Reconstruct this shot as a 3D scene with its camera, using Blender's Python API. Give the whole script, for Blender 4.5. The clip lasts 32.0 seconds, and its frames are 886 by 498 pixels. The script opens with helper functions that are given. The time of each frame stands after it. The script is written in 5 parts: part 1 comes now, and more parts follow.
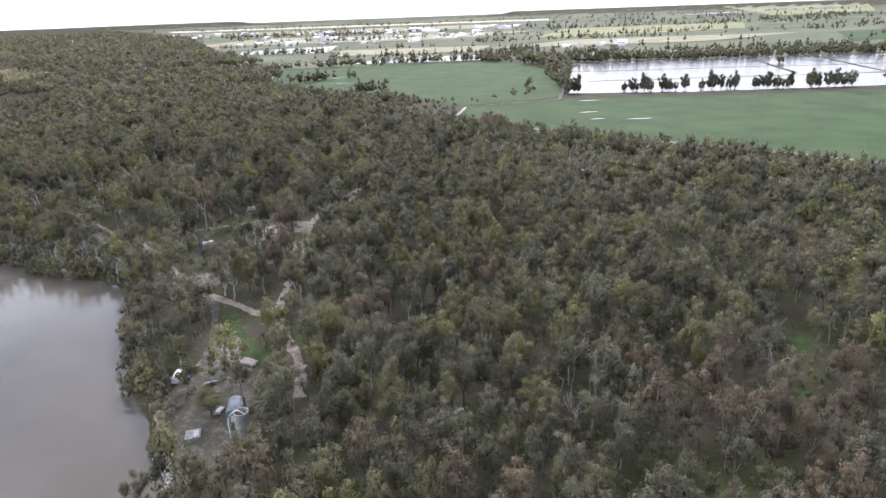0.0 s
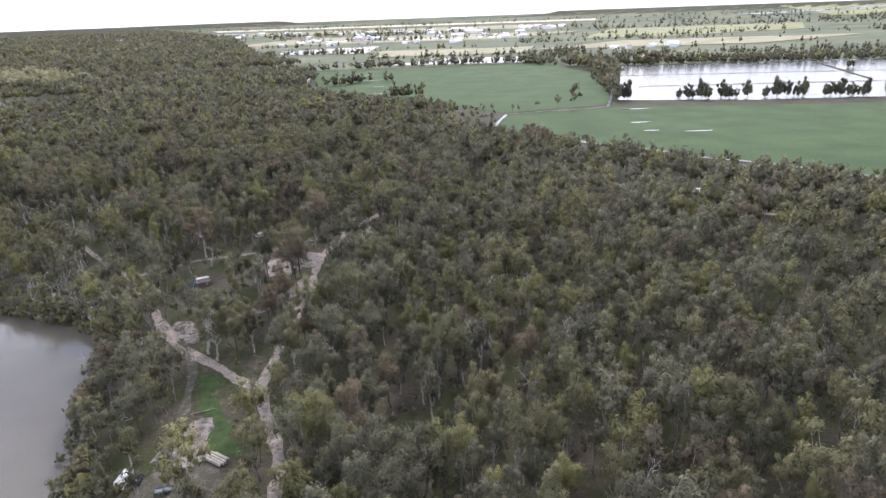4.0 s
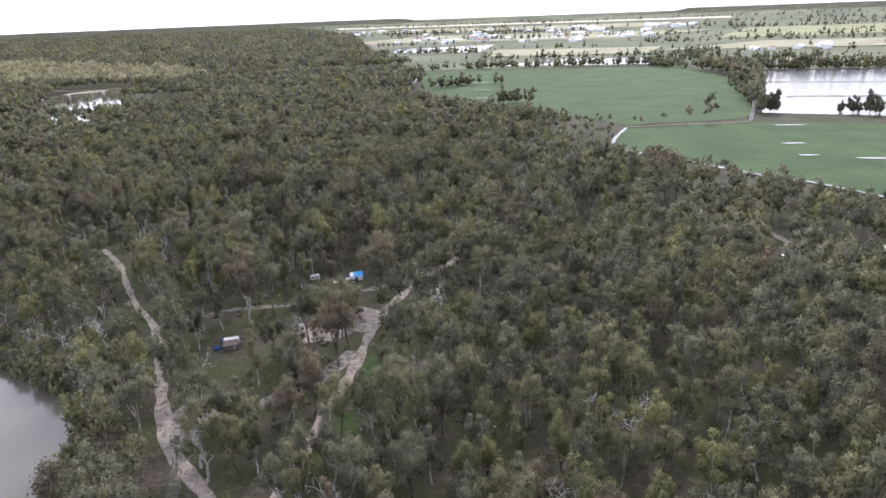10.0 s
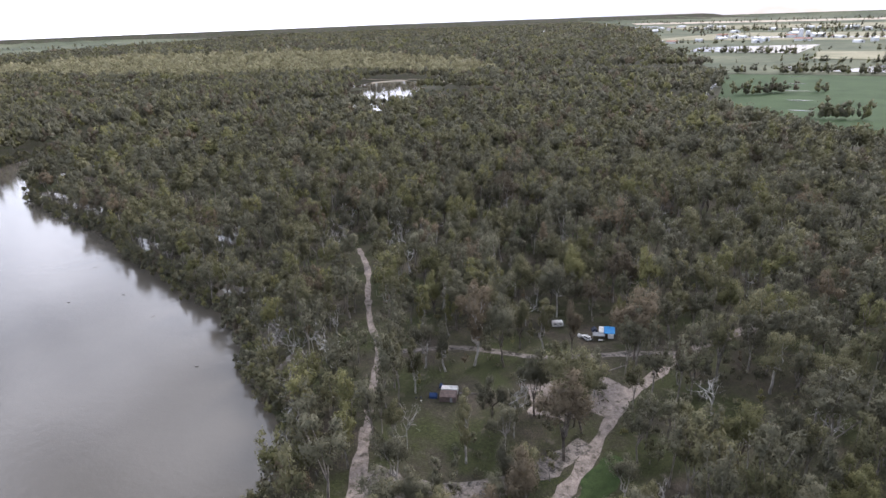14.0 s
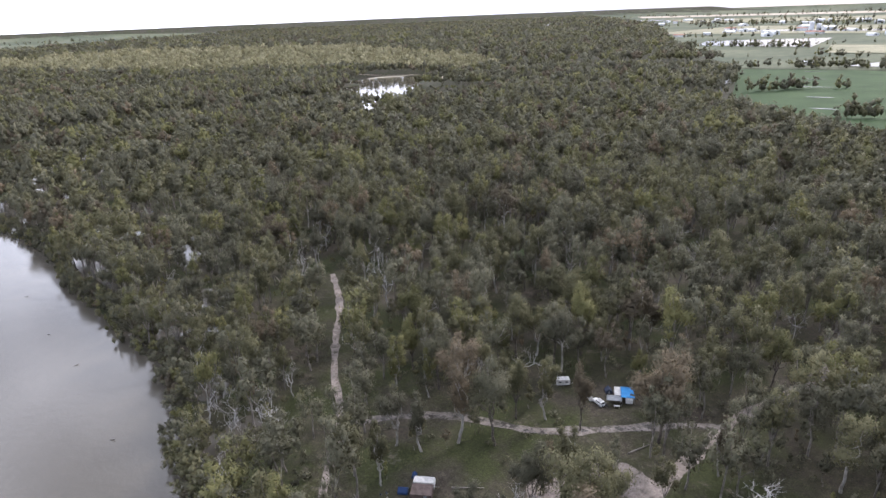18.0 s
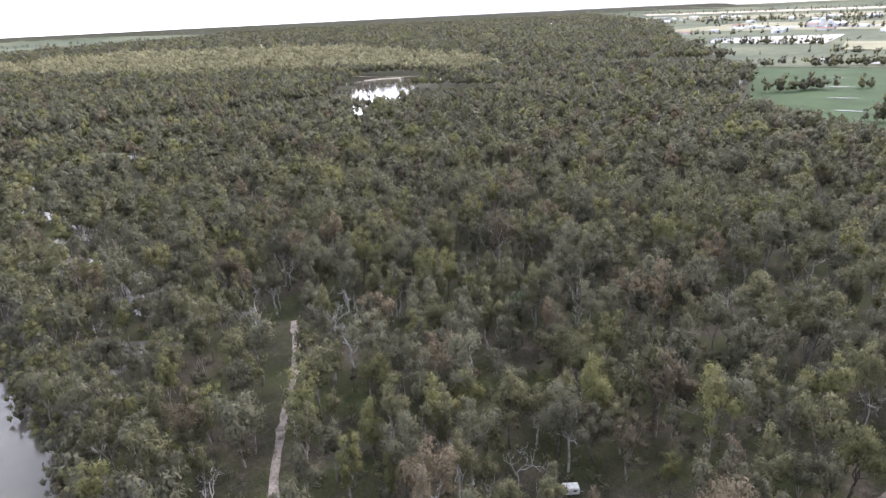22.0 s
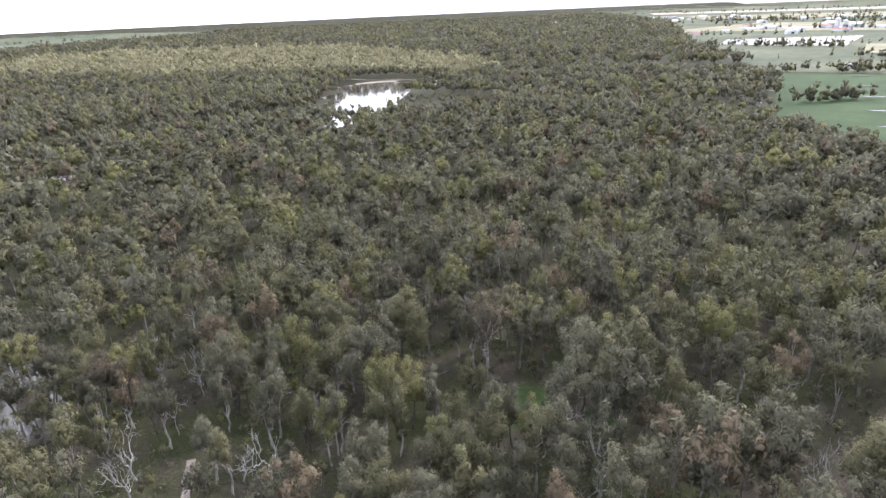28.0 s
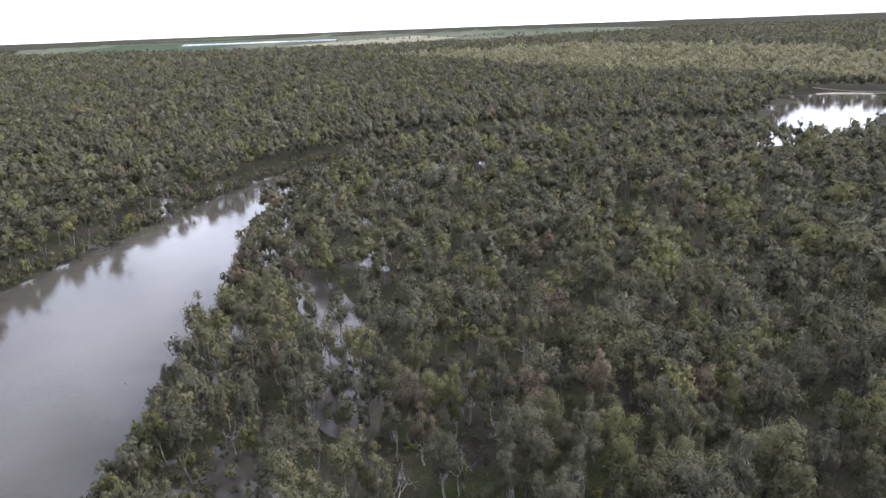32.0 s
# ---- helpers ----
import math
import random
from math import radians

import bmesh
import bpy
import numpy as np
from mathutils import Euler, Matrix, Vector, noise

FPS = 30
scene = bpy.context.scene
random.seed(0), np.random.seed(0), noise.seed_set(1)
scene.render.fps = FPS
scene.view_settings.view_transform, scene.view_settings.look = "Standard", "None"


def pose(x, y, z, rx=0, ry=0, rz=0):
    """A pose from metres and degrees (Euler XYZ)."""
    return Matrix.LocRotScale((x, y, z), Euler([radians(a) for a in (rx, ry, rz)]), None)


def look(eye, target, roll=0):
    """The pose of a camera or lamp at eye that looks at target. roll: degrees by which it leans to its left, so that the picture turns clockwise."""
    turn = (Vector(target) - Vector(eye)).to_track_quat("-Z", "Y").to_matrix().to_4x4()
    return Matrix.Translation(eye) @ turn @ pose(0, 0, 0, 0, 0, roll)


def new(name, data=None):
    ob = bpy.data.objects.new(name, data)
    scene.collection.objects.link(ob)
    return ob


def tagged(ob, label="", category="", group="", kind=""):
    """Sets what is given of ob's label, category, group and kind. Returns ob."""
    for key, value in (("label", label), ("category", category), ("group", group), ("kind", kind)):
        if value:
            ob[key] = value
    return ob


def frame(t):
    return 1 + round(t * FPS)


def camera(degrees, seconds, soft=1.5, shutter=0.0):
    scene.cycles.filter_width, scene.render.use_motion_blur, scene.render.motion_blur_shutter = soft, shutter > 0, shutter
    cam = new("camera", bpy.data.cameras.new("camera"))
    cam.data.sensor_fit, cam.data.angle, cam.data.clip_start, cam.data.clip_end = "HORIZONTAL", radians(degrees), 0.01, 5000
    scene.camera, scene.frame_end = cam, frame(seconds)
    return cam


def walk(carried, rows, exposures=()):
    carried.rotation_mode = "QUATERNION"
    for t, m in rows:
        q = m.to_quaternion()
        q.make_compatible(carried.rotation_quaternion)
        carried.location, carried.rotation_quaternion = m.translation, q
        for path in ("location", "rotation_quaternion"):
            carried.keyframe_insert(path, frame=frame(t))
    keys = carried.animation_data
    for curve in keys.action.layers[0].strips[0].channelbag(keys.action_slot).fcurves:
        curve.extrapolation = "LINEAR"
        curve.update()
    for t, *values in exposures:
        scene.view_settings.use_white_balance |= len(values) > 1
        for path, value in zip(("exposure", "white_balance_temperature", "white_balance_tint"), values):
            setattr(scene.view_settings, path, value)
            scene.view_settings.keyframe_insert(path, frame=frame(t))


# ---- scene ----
# The camera: seconds, place, turn to the left, tilt, lean
cam = camera(69.94, 32.0)
PATH = [
    (0, 0.00, 0.00, 120.00, -4.318, -20.643, -2.096),
    (0.5, 1.18, 7.53, 119.99, -3.571, -20.626, -2.142),
    (1, 2.44, 14.90, 120.00, -3.088, -20.626, -2.171),
    (1.5, 3.74, 22.15, 120.13, -2.665, -20.625, -2.155),
    (2, 4.98, 29.36, 120.36, -2.239, -20.624, -2.156),
    (2.5, 6.16, 36.55, 120.59, -1.834, -20.619, -2.114),
    (3, 7.23, 43.60, 120.72, -1.411, -20.607, -2.085),
    (3.5, 8.15, 50.49, 120.73, -1.011, -20.558, -2.092),
    (5.5, 12.47, 77.22, 121.91, 0.927, -20.564, -2.228),
    (6, 13.11, 83.86, 122.03, 1.499, -20.550, -2.211),
    (6.5, 13.81, 90.58, 122.06, 2.259, -20.526, -2.191),
    (7, 14.47, 97.33, 121.94, 3.058, -20.502, -2.207),
    (7.5, 15.21, 104.01, 121.73, 3.910, -20.472, -2.250),
    (8, 15.88, 110.66, 121.51, 4.767, -20.459, -2.232),
    (8.5, 16.36, 117.33, 121.42, 5.615, -20.456, -2.234),
    (9, 16.57, 124.03, 121.39, 6.564, -20.463, -2.232),
    (9.5, 16.64, 130.80, 121.42, 7.701, -20.455, -2.216),
    (10, 16.57, 137.57, 121.48, 9.678, -20.418, -2.219),
    (10.5, 16.09, 144.20, 121.64, 12.386, -20.348, -2.202),
    (11, 15.13, 150.71, 121.94, 16.582, -20.249, -2.137),
    (11.5, 13.81, 157.09, 122.47, 21.622, -20.104, -2.110),
    (12, 12.11, 163.29, 123.12, 26.725, -19.988, -2.123),
    (12.5, 10.07, 169.42, 123.75, 30.611, -19.943, -2.137),
    (13, 7.63, 175.36, 124.21, 33.394, -19.919, -2.166),
    (13.5, 5.01, 181.26, 124.52, 34.480, -19.948, -2.160),
    (14, 2.37, 187.10, 124.64, 34.509, -20.000, -2.159),
    (14.5, -0.24, 192.87, 124.60, 34.543, -20.091, -2.167),
    (16.5, -10.65, 217.22, 123.26, 34.771, -20.346, -2.253),
    (17, -13.65, 223.45, 122.91, 34.784, -20.375, -2.216),
    (17.5, -16.80, 229.59, 122.42, 34.847, -20.417, -2.212),
    (18, -20.03, 235.62, 121.84, 34.865, -20.461, -2.272),
    (18.5, -23.10, 241.60, 121.27, 34.910, -20.464, -2.371),
    (19, -25.90, 247.76, 120.92, 34.935, -20.439, -2.465),
    (19.5, -28.52, 254.05, 120.72, 35.055, -20.426, -2.557),
    (20, -31.18, 260.42, 120.50, 35.111, -20.426, -2.635),
    (20.5, -34.05, 266.78, 120.24, 35.185, -20.448, -2.731),
    (21, -37.07, 273.34, 120.01, 35.272, -20.443, -2.769),
    (21.5, -40.10, 280.00, 119.77, 35.271, -20.456, -2.791),
    (22, -42.99, 286.75, 119.64, 35.337, -20.473, -2.782),
    (22.5, -45.92, 293.53, 119.60, 35.386, -20.492, -2.814),
    (23, -48.88, 300.27, 119.63, 35.460, -20.502, -2.840),
    (23.5, -52.01, 306.89, 119.67, 35.499, -20.490, -2.896),
    (24, -55.21, 313.40, 119.71, 35.555, -20.513, -2.896),
    (24.5, -58.45, 319.93, 119.81, 35.603, -20.515, -2.894),
    (25, -61.74, 326.47, 119.98, 35.635, -20.514, -2.899),
    (25.5, -65.13, 333.09, 120.21, 35.585, -20.527, -2.888),
    (27.5, -79.14, 359.54, 121.68, 35.626, -20.650, -2.550),
    (28, -82.53, 365.72, 122.00, 35.574, -20.669, -2.520),
    (28.5, -85.94, 371.89, 122.37, 35.549, -20.736, -2.466),
    (29, -89.43, 378.22, 122.77, 35.468, -20.809, -2.346),
    (29.5, -92.99, 384.61, 123.14, 35.407, -20.890, -2.227),
    (30, -96.76, 390.83, 123.37, 35.944, -20.895, -2.181),
    (30.5, -100.85, 396.69, 123.42, 46.395, -20.404, -2.157),
    (31, -105.08, 401.74, 123.43, 58.675, -19.938, -2.162),
    (31.5, -109.43, 405.96, 123.41, 67.483, -19.667, -2.132),
    (32, -113.96, 409.58, 123.41, 73.360, -19.577, -2.127),
]


def aim(x, y, z, yaw, pitch, roll):
    return pose(x, y, z, 0, 0, yaw) @ pose(0, 0, 0, 90 + pitch) @ pose(0, 0, 0, 0, 0, roll)


walk(cam, [(row[0], aim(*row[1:])) for row in PATH], [(0, 1.36, 5860, 18), (11, 1.34, 5860, 18), (14, 1.04, 5860, 18), (20, 1.34, 5860, 18), (25, 1.62, 5840, 18), (30.5, 1.6, 5820, 18), (32, 1.08, 5700, 19)])

# ---- world and sun ----
SUN_HEIGHT, SUN_TURN = 38.0, 12.0
world = bpy.data.worlds.new("sky")
scene.world = world
world.use_nodes = True
wt = world.node_tree
wt.nodes.clear()
w_out = wt.nodes.new("ShaderNodeOutputWorld")
w_bg = wt.nodes.new("ShaderNodeBackground")
w_sky = wt.nodes.new("ShaderNodeTexSky")
w_sky.sky_type, w_sky.sun_disc = "NISHITA", False
w_sky.sun_elevation, w_sky.sun_rotation = radians(SUN_HEIGHT), radians(SUN_TURN)
w_sky.air_density, w_sky.dust_density = 1.0, 3.0
w_pos = wt.nodes.new("ShaderNodeTexCoord")
w_map = wt.nodes.new("ShaderNodeMapping")
w_map.inputs["Scale"].default_value = (1.0, 1.0, 2.6)
w_noise = wt.nodes.new("ShaderNodeTexNoise")
w_noise.inputs["Scale"].default_value = 3.1
w_noise.inputs["Detail"].default_value = 7.0
w_noise.inputs["Roughness"].default_value = 0.55
w_ramp = wt.nodes.new("ShaderNodeValToRGB")
w_ramp.color_ramp.elements[0].position, w_ramp.color_ramp.elements[0].color = 0.36, (0.25, 0.25, 0.25, 1)
w_ramp.color_ramp.elements[1].position, w_ramp.color_ramp.elements[1].color = 0.55, (1, 1, 1, 1)
w_tone = wt.nodes.new("ShaderNodeTexNoise")
w_tone.inputs["Scale"].default_value = 5.0
w_tone.inputs["Detail"].default_value = 5.0
w_cloud = wt.nodes.new("ShaderNodeValToRGB")
w_cloud.color_ramp.elements[0].position, w_cloud.color_ramp.elements[0].color = 0.34, (5.6, 5.8, 6.1, 1)
w_cloud.color_ramp.elements[1].position, w_cloud.color_ramp.elements[1].color = 0.66, (16.0, 16.1, 16.3, 1)
w_mix = wt.nodes.new("ShaderNodeMix")
w_mix.data_type = "RGBA"
wt.links.new(w_pos.outputs["Generated"], w_map.inputs["Vector"])
wt.links.new(w_map.outputs["Vector"], w_noise.inputs["Vector"])
wt.links.new(w_map.outputs["Vector"], w_tone.inputs["Vector"])
wt.links.new(w_noise.outputs["Fac"], w_ramp.inputs["Fac"])
w_axis = wt.nodes.new("ShaderNodeSeparateXYZ")
w_west = wt.nodes.new("ShaderNodeMath")
w_west.operation = "MULTIPLY_ADD"
w_west.inputs[1].default_value, w_west.inputs[2].default_value = -0.60, -0.37
w_sum = wt.nodes.new("ShaderNodeMath")
w_sum.operation = "ADD"
wt.links.new(w_pos.outputs["Generated"], w_axis.inputs["Vector"])
wt.links.new(w_axis.outputs["X"], w_west.inputs[0])
wt.links.new(w_west.outputs["Value"], w_sum.inputs[0])
wt.links.new(w_tone.outputs["Fac"], w_sum.inputs[1])
wt.links.new(w_sum.outputs["Value"], w_cloud.inputs["Fac"])
wt.links.new(w_ramp.outputs["Color"], w_mix.inputs["Factor"])
wt.links.new(w_sky.outputs["Color"], w_mix.inputs["A"])
wt.links.new(w_cloud.outputs["Color"], w_mix.inputs["B"])
wt.links.new(w_mix.outputs["Result"], w_bg.inputs["Color"])
w_bg.inputs["Strength"].default_value = 0.108
wt.links.new(w_bg.outputs["Background"], w_out.inputs["Surface"])

sun = new("sun", bpy.data.lights.new("sun", "SUN"))
sun.data.energy, sun.data.angle, sun.data.color = 1.45, radians(16), (1.0, 0.94, 0.84)
turn = radians(SUN_TURN)
sun_way = Vector((math.sin(turn) * math.cos(radians(SUN_HEIGHT)), math.cos(turn) * math.cos(radians(SUN_HEIGHT)), math.sin(radians(SUN_HEIGHT))))
sun.matrix_world = look(sun_way * 900, (0, 0, 0))


# ---- materials ----
def ramp_node(nt, fac, stops):
    r = nt.nodes.new("ShaderNodeValToRGB")
    while len(r.color_ramp.elements) < len(stops):
        r.color_ramp.elements.new(0.5)
    for e, (at, c) in zip(r.color_ramp.elements, stops):
        e.position, e.color = at, (*c, 1)
    nt.links.new(fac, r.inputs["Fac"])
    return r.outputs["Color"]


def noise_node(nt, vec, scale, detail=4.0, rough=0.55):
    n = nt.nodes.new("ShaderNodeTexNoise")
    n.inputs["Scale"].default_value, n.inputs["Detail"].default_value, n.inputs["Roughness"].default_value = scale, detail, rough
    nt.links.new(vec, n.inputs["Vector"])
    return n.outputs["Fac"]


def mix_node(nt, fac, a, b, blend="MIX"):
    m = nt.nodes.new("ShaderNodeMix")
    m.data_type, m.blend_type = "RGBA", blend
    for key, value in (("Factor", fac), ("A", a), ("B", b)):
        if isinstance(value, bpy.types.NodeSocket):
            nt.links.new(value, m.inputs[key])
        else:
            m.inputs[key].default_value = value if key == "Factor" else (*value, 1)
    return m.outputs["Result"]


def base_material(name, rough=0.9, spec=0.3, metal=0.0):
    mat = bpy.data.materials.new(name)
    mat.use_nodes = True
    nt = mat.node_tree
    b = nt.nodes["Principled BSDF"]
    b.inputs["Roughness"].default_value = rough
    b.inputs["Specular IOR Level"].default_value = spec
    b.inputs["Metallic"].default_value = metal
    geo = nt.nodes.new("ShaderNodeNewGeometry")
    return mat, nt, b, geo


def bumped(nt, b, height, strength, distance):
    n = nt.nodes.new("ShaderNodeBump")
    n.inputs["Strength"].default_value, n.inputs["Distance"].default_value = strength, distance
    nt.links.new(height, n.inputs["Height"])
    nt.links.new(n.outputs["Normal"], b.inputs["Normal"])


def worn(name, c1, c2, scale=0.6, fine=9.0, rough=0.9, spec=0.3, bump=0.4, deep=0.05, metal=0.0):
    """A surface with blotches at one scale and grain at another."""
    mat, nt, b, geo = base_material(name, rough, spec, metal)
    big = noise_node(nt, geo.outputs["Position"], scale, 5)
    small = noise_node(nt, geo.outputs["Position"], fine, 3)
    col = ramp_node(nt, big, [(0.35, c1), (0.65, c2)])
    grain = ramp_node(nt, small, [(0.3, (0.78, 0.78, 0.78)), (0.7, (1.15, 1.15, 1.15))])
    nt.links.new(mix_node(nt, 1.0, col, grain, "MULTIPLY"), b.inputs["Base Color"])
    if bump:
        bumped(nt, b, small, bump, deep)
    return mat


def leaf_material(name, dark, mid, light, rough=0.75):
    """Eucalypt leaves: one tone to a tree, with gentle drifts from spray to spray."""
    mat, nt, b, geo = base_material(name, rough, 0.25)
    own = nt.nodes.new("ShaderNodeAttribute")
    own.attribute_name = "leaf_tone"
    thing = nt.nodes.new("ShaderNodeObjectInfo")
    add = nt.nodes.new("ShaderNodeMath")
    add.operation = "ADD"
    nt.links.new(own.outputs["Fac"], add.inputs[0])
    nt.links.new(thing.outputs["Random"], add.inputs[1])
    part_of = nt.nodes.new("ShaderNodeMath")
    part_of.operation = "FRACT"
    nt.links.new(add.outputs["Value"], part_of.inputs[0])
    col = ramp_node(nt, part_of.outputs["Value"], [(0.05, dark), (0.5, mid), (0.95, light)])
    spray = noise_node(nt, geo.outputs["Position"], 0.30, 3, 0.6)
    vary = ramp_node(nt, spray, [(0.32, (0.86, 0.88, 0.88)), (0.68, (1.13, 1.11, 1.05))])
    fine = noise_node(nt, geo.outputs["Position"], 3.2, 3, 0.6)
    grain = ramp_node(nt, fine, [(0.32, (0.84, 0.85, 0.85)), (0.66, (1.16, 1.15, 1.12))])
    col = mix_node(nt, 1.0, col, grain, "MULTIPLY")
    one = ramp_node(nt, geo.outputs["Random Per Island"], [(0.0, (0.88, 0.89, 0.88)), (1.0, (1.12, 1.11, 1.08))])
    col = mix_node(nt, 1.0, mix_node(nt, 1.0, col, vary, "MULTIPLY"), one, "MULTIPLY")
    nt.links.new(col, b.inputs["Base Color"])
    tr = nt.nodes.new("ShaderNodeBsdfTranslucent")
    nt.links.new(col, tr.inputs["Color"])
    mx = nt.nodes.new("ShaderNodeMixShader")
    mx.inputs["Fac"].default_value = 0.34
    nt.links.new(b.outputs["BSDF"], mx.inputs[1])
    nt.links.new(tr.outputs["BSDF"], mx.inputs[2])
    nt.links.new(mx.outputs["Shader"], nt.nodes["Material Output"].inputs["Surface"])
    return mat


LEAF_GREY = leaf_material("grey_green_leaves", (0.096, 0.092, 0.064), (0.130, 0.125, 0.086), (0.166, 0.159, 0.110))
LEAF_OLIVE = leaf_material("olive_leaves", (0.106, 0.101, 0.058), (0.143, 0.136, 0.077), (0.180, 0.169, 0.096))
LEAF_YELLOW = leaf_material("yellow_green_leaves", (0.126, 0.123, 0.058), (0.165, 0.160, 0.073), (0.208, 0.199, 0.090))
LEAF_BROWN = leaf_material("browned_leaves", (0.106, 0.089, 0.064), (0.146, 0.119, 0.083), (0.186, 0.147, 0.101))
# Distant sunlight put into the leaf colour: a paler copy for sunlit woods.
LEAF_SUNLIT = leaf_material("pale_box_leaves", (0.21, 0.195, 0.115), (0.27, 0.25, 0.15), (0.33, 0.305, 0.19))
LEAF_WATTLE = leaf_material("wattle_blossom", (0.30, 0.26, 0.03), (0.42, 0.36, 0.04), (0.5, 0.42, 0.05))
LEAVES = [LEAF_GREY, LEAF_OLIVE, LEAF_YELLOW, LEAF_BROWN, LEAF_SUNLIT]
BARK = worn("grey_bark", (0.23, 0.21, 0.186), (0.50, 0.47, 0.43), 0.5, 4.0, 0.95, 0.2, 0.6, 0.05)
# Darker copy of grey_bark: the canopy's shade is put into its colour.
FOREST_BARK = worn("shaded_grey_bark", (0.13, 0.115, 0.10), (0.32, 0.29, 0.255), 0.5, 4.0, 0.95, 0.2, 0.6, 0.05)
DARK_BARK = worn("dark_bark", (0.07, 0.06, 0.05), (0.19, 0.165, 0.14), 0.5, 4.0, 0.95, 0.2, 0.6, 0.05)
DEADWOOD = worn("bleached_wood", (0.34, 0.32, 0.30), (0.58, 0.56, 0.53), 0.5, 5.0, 0.9, 0.2, 0.4, 0.03)
GRASS = worn("pasture", (0.036, 0.062, 0.022), (0.055, 0.088, 0.033), 0.02, 0.6, 0.95, 0.2, 0.4, 0.1)
STUBBLE = worn("dry_pasture", (0.21, 0.198, 0.12), (0.31, 0.29, 0.19), 0.01, 0.3, 0.95, 0.2, 0.0)
SAND = worn("pale_sand", (0.42, 0.36, 0.27), (0.55, 0.48, 0.38), 0.1, 1.0, 0.95, 0.2, 0.3, 0.05)
PLAIN_GRASS = worn("dull_pasture", (0.072, 0.086, 0.050), (0.135, 0.142, 0.085), 0.004, 0.05, 0.95, 0.2, 0.0)
CANOLA = worn("yellow_pasture", (0.18, 0.185, 0.095), (0.26, 0.26, 0.135), 0.01, 0.3, 0.95, 0.2, 0.0)


def floor_material():
    """Forest floor: leaf litter, damp soil and patches of winter grass."""
    mat, nt, b, geo = base_material("forest_floor", 0.95, 0.2)
    p = geo.outputs["Position"]
    litter = ramp_node(nt, noise_node(nt, p, 0.5, 6, 0.65), [(0.3, (0.038, 0.032, 0.024)), (0.55, (0.064, 0.054, 0.040)), (0.75, (0.112, 0.095, 0.071))])
    grass = ramp_node(nt, noise_node(nt, p, 0.9, 5, 0.6), [(0.3, (0.025, 0.030, 0.011)), (0.7, (0.051, 0.057, 0.021))])
    where = ramp_node(nt, noise_node(nt, p, 0.035, 9, 0.68), [(0.40, (0, 0, 0)), (0.58, (1, 1, 1))])
    fleck = ramp_node(nt, noise_node(nt, p, 2.2, 6, 0.75), [(0.36, (0.55, 0.55, 0.55)), (0.52, (1.0, 1.0, 1.0)), (0.68, (1.75, 1.68, 1.5))])
    worn_bare = ramp_node(nt, noise_node(nt, p, 0.11, 7, 0.7), [(0.58, (0, 0, 0)), (0.68, (0.8, 0.8, 0.8))])
    cover = mix_node(nt, worn_bare, mix_node(nt, where, litter, grass), (0.125, 0.105, 0.084))
    nt.links.new(mix_node(nt, 1.0, cover, fleck, "MULTIPLY"), b.inputs["Base Color"])
    bumped(nt, b, noise_node(nt, p, 1.6, 5, 0.6), 0.7, 0.3)
    return mat


def track_material(name, bare1, bare2, cover, share, wet):
    """Trodden dirt broken by litter, grass and dark damp hollows."""
    mat, nt, b, geo = base_material(name, 0.9, 0.3)
    p = geo.outputs["Position"]
    bare = ramp_node(nt, noise_node(nt, p, 0.3, 6, 0.65), [(0.34, bare1), (0.66, bare2)])
    grain = ramp_node(nt, noise_node(nt, p, 2.4, 5, 0.7), [(0.3, (0.66, 0.66, 0.66)), (0.7, (1.25, 1.25, 1.25))])
    bare = mix_node(nt, 1.0, bare, grain, "MULTIPLY")
    damp = ramp_node(nt, noise_node(nt, p, 0.33, 7, 0.7), [(wet, (0, 0, 0)), (wet + 0.06, (1, 1, 1))])
    bare = mix_node(nt, damp, bare, (0.060, 0.052, 0.044))
    where = ramp_node(nt, noise_node(nt, p, 0.36, 9, 0.75), [(share - 0.05, (1, 1, 1)), (share + 0.05, (0, 0, 0))])
    nt.links.new(mix_node(nt, where, bare, cover), b.inputs["Base Color"])
    rough = ramp_node(nt, damp, [(0.0, (0.95, 0.95, 0.95)), (1.0, (0.25, 0.25, 0.25))])
    nt.links.new(rough, b.inputs["Roughness"])
    bumped(nt, b, noise_node(nt, p, 2.6, 5, 0.65), 0.5, 0.06)
    return mat


TRODDEN = track_material("trodden_litter", (0.085, 0.072, 0.061), (0.165, 0.140, 0.121), (0.058, 0.056, 0.038), 0.53, 0.62)
DIRT = track_material("pale_dirt", (0.15, 0.126, 0.108), (0.31, 0.262, 0.225), (0.070, 0.062, 0.043), 0.43, 0.61)
LAWN = worn("bright_wet_grass", (0.027, 0.046, 0.014), (0.050, 0.074, 0.024), 0.25, 3.0, 0.95, 0.2, 0.8, 0.15)
TAN = worn("tan_bank_soil", (0.20, 0.155, 0.11), (0.36, 0.285, 0.205), 0.4, 2.4, 0.95, 0.2, 0.8, 0.1)
PUDDLED = track_material("puddled_dirt", (0.13, 0.11, 0.095), (0.27, 0.235, 0.205), (0.060, 0.055, 0.040), 0.45, 0.50)
FLOOR = floor_material()


def water_material(name, c1, c2, rough, ripple):
    mat, nt, b, geo = base_material(name, rough, 0.5)
    p = geo.outputs["Position"]
    b.inputs["IOR"].default_value = 1.33
    nt.links.new(ramp_node(nt, noise_node(nt, p, 0.012, 4), [(0.35, c1), (0.65, c2)]), b.inputs["Base Color"])
    big = noise_node(nt, p, 0.05, 4)
    bumped(nt, b, mix_node(nt, 0.5, big, noise_node(nt, p, 0.35, 5, 0.6)), ripple, 0.5)
    return mat


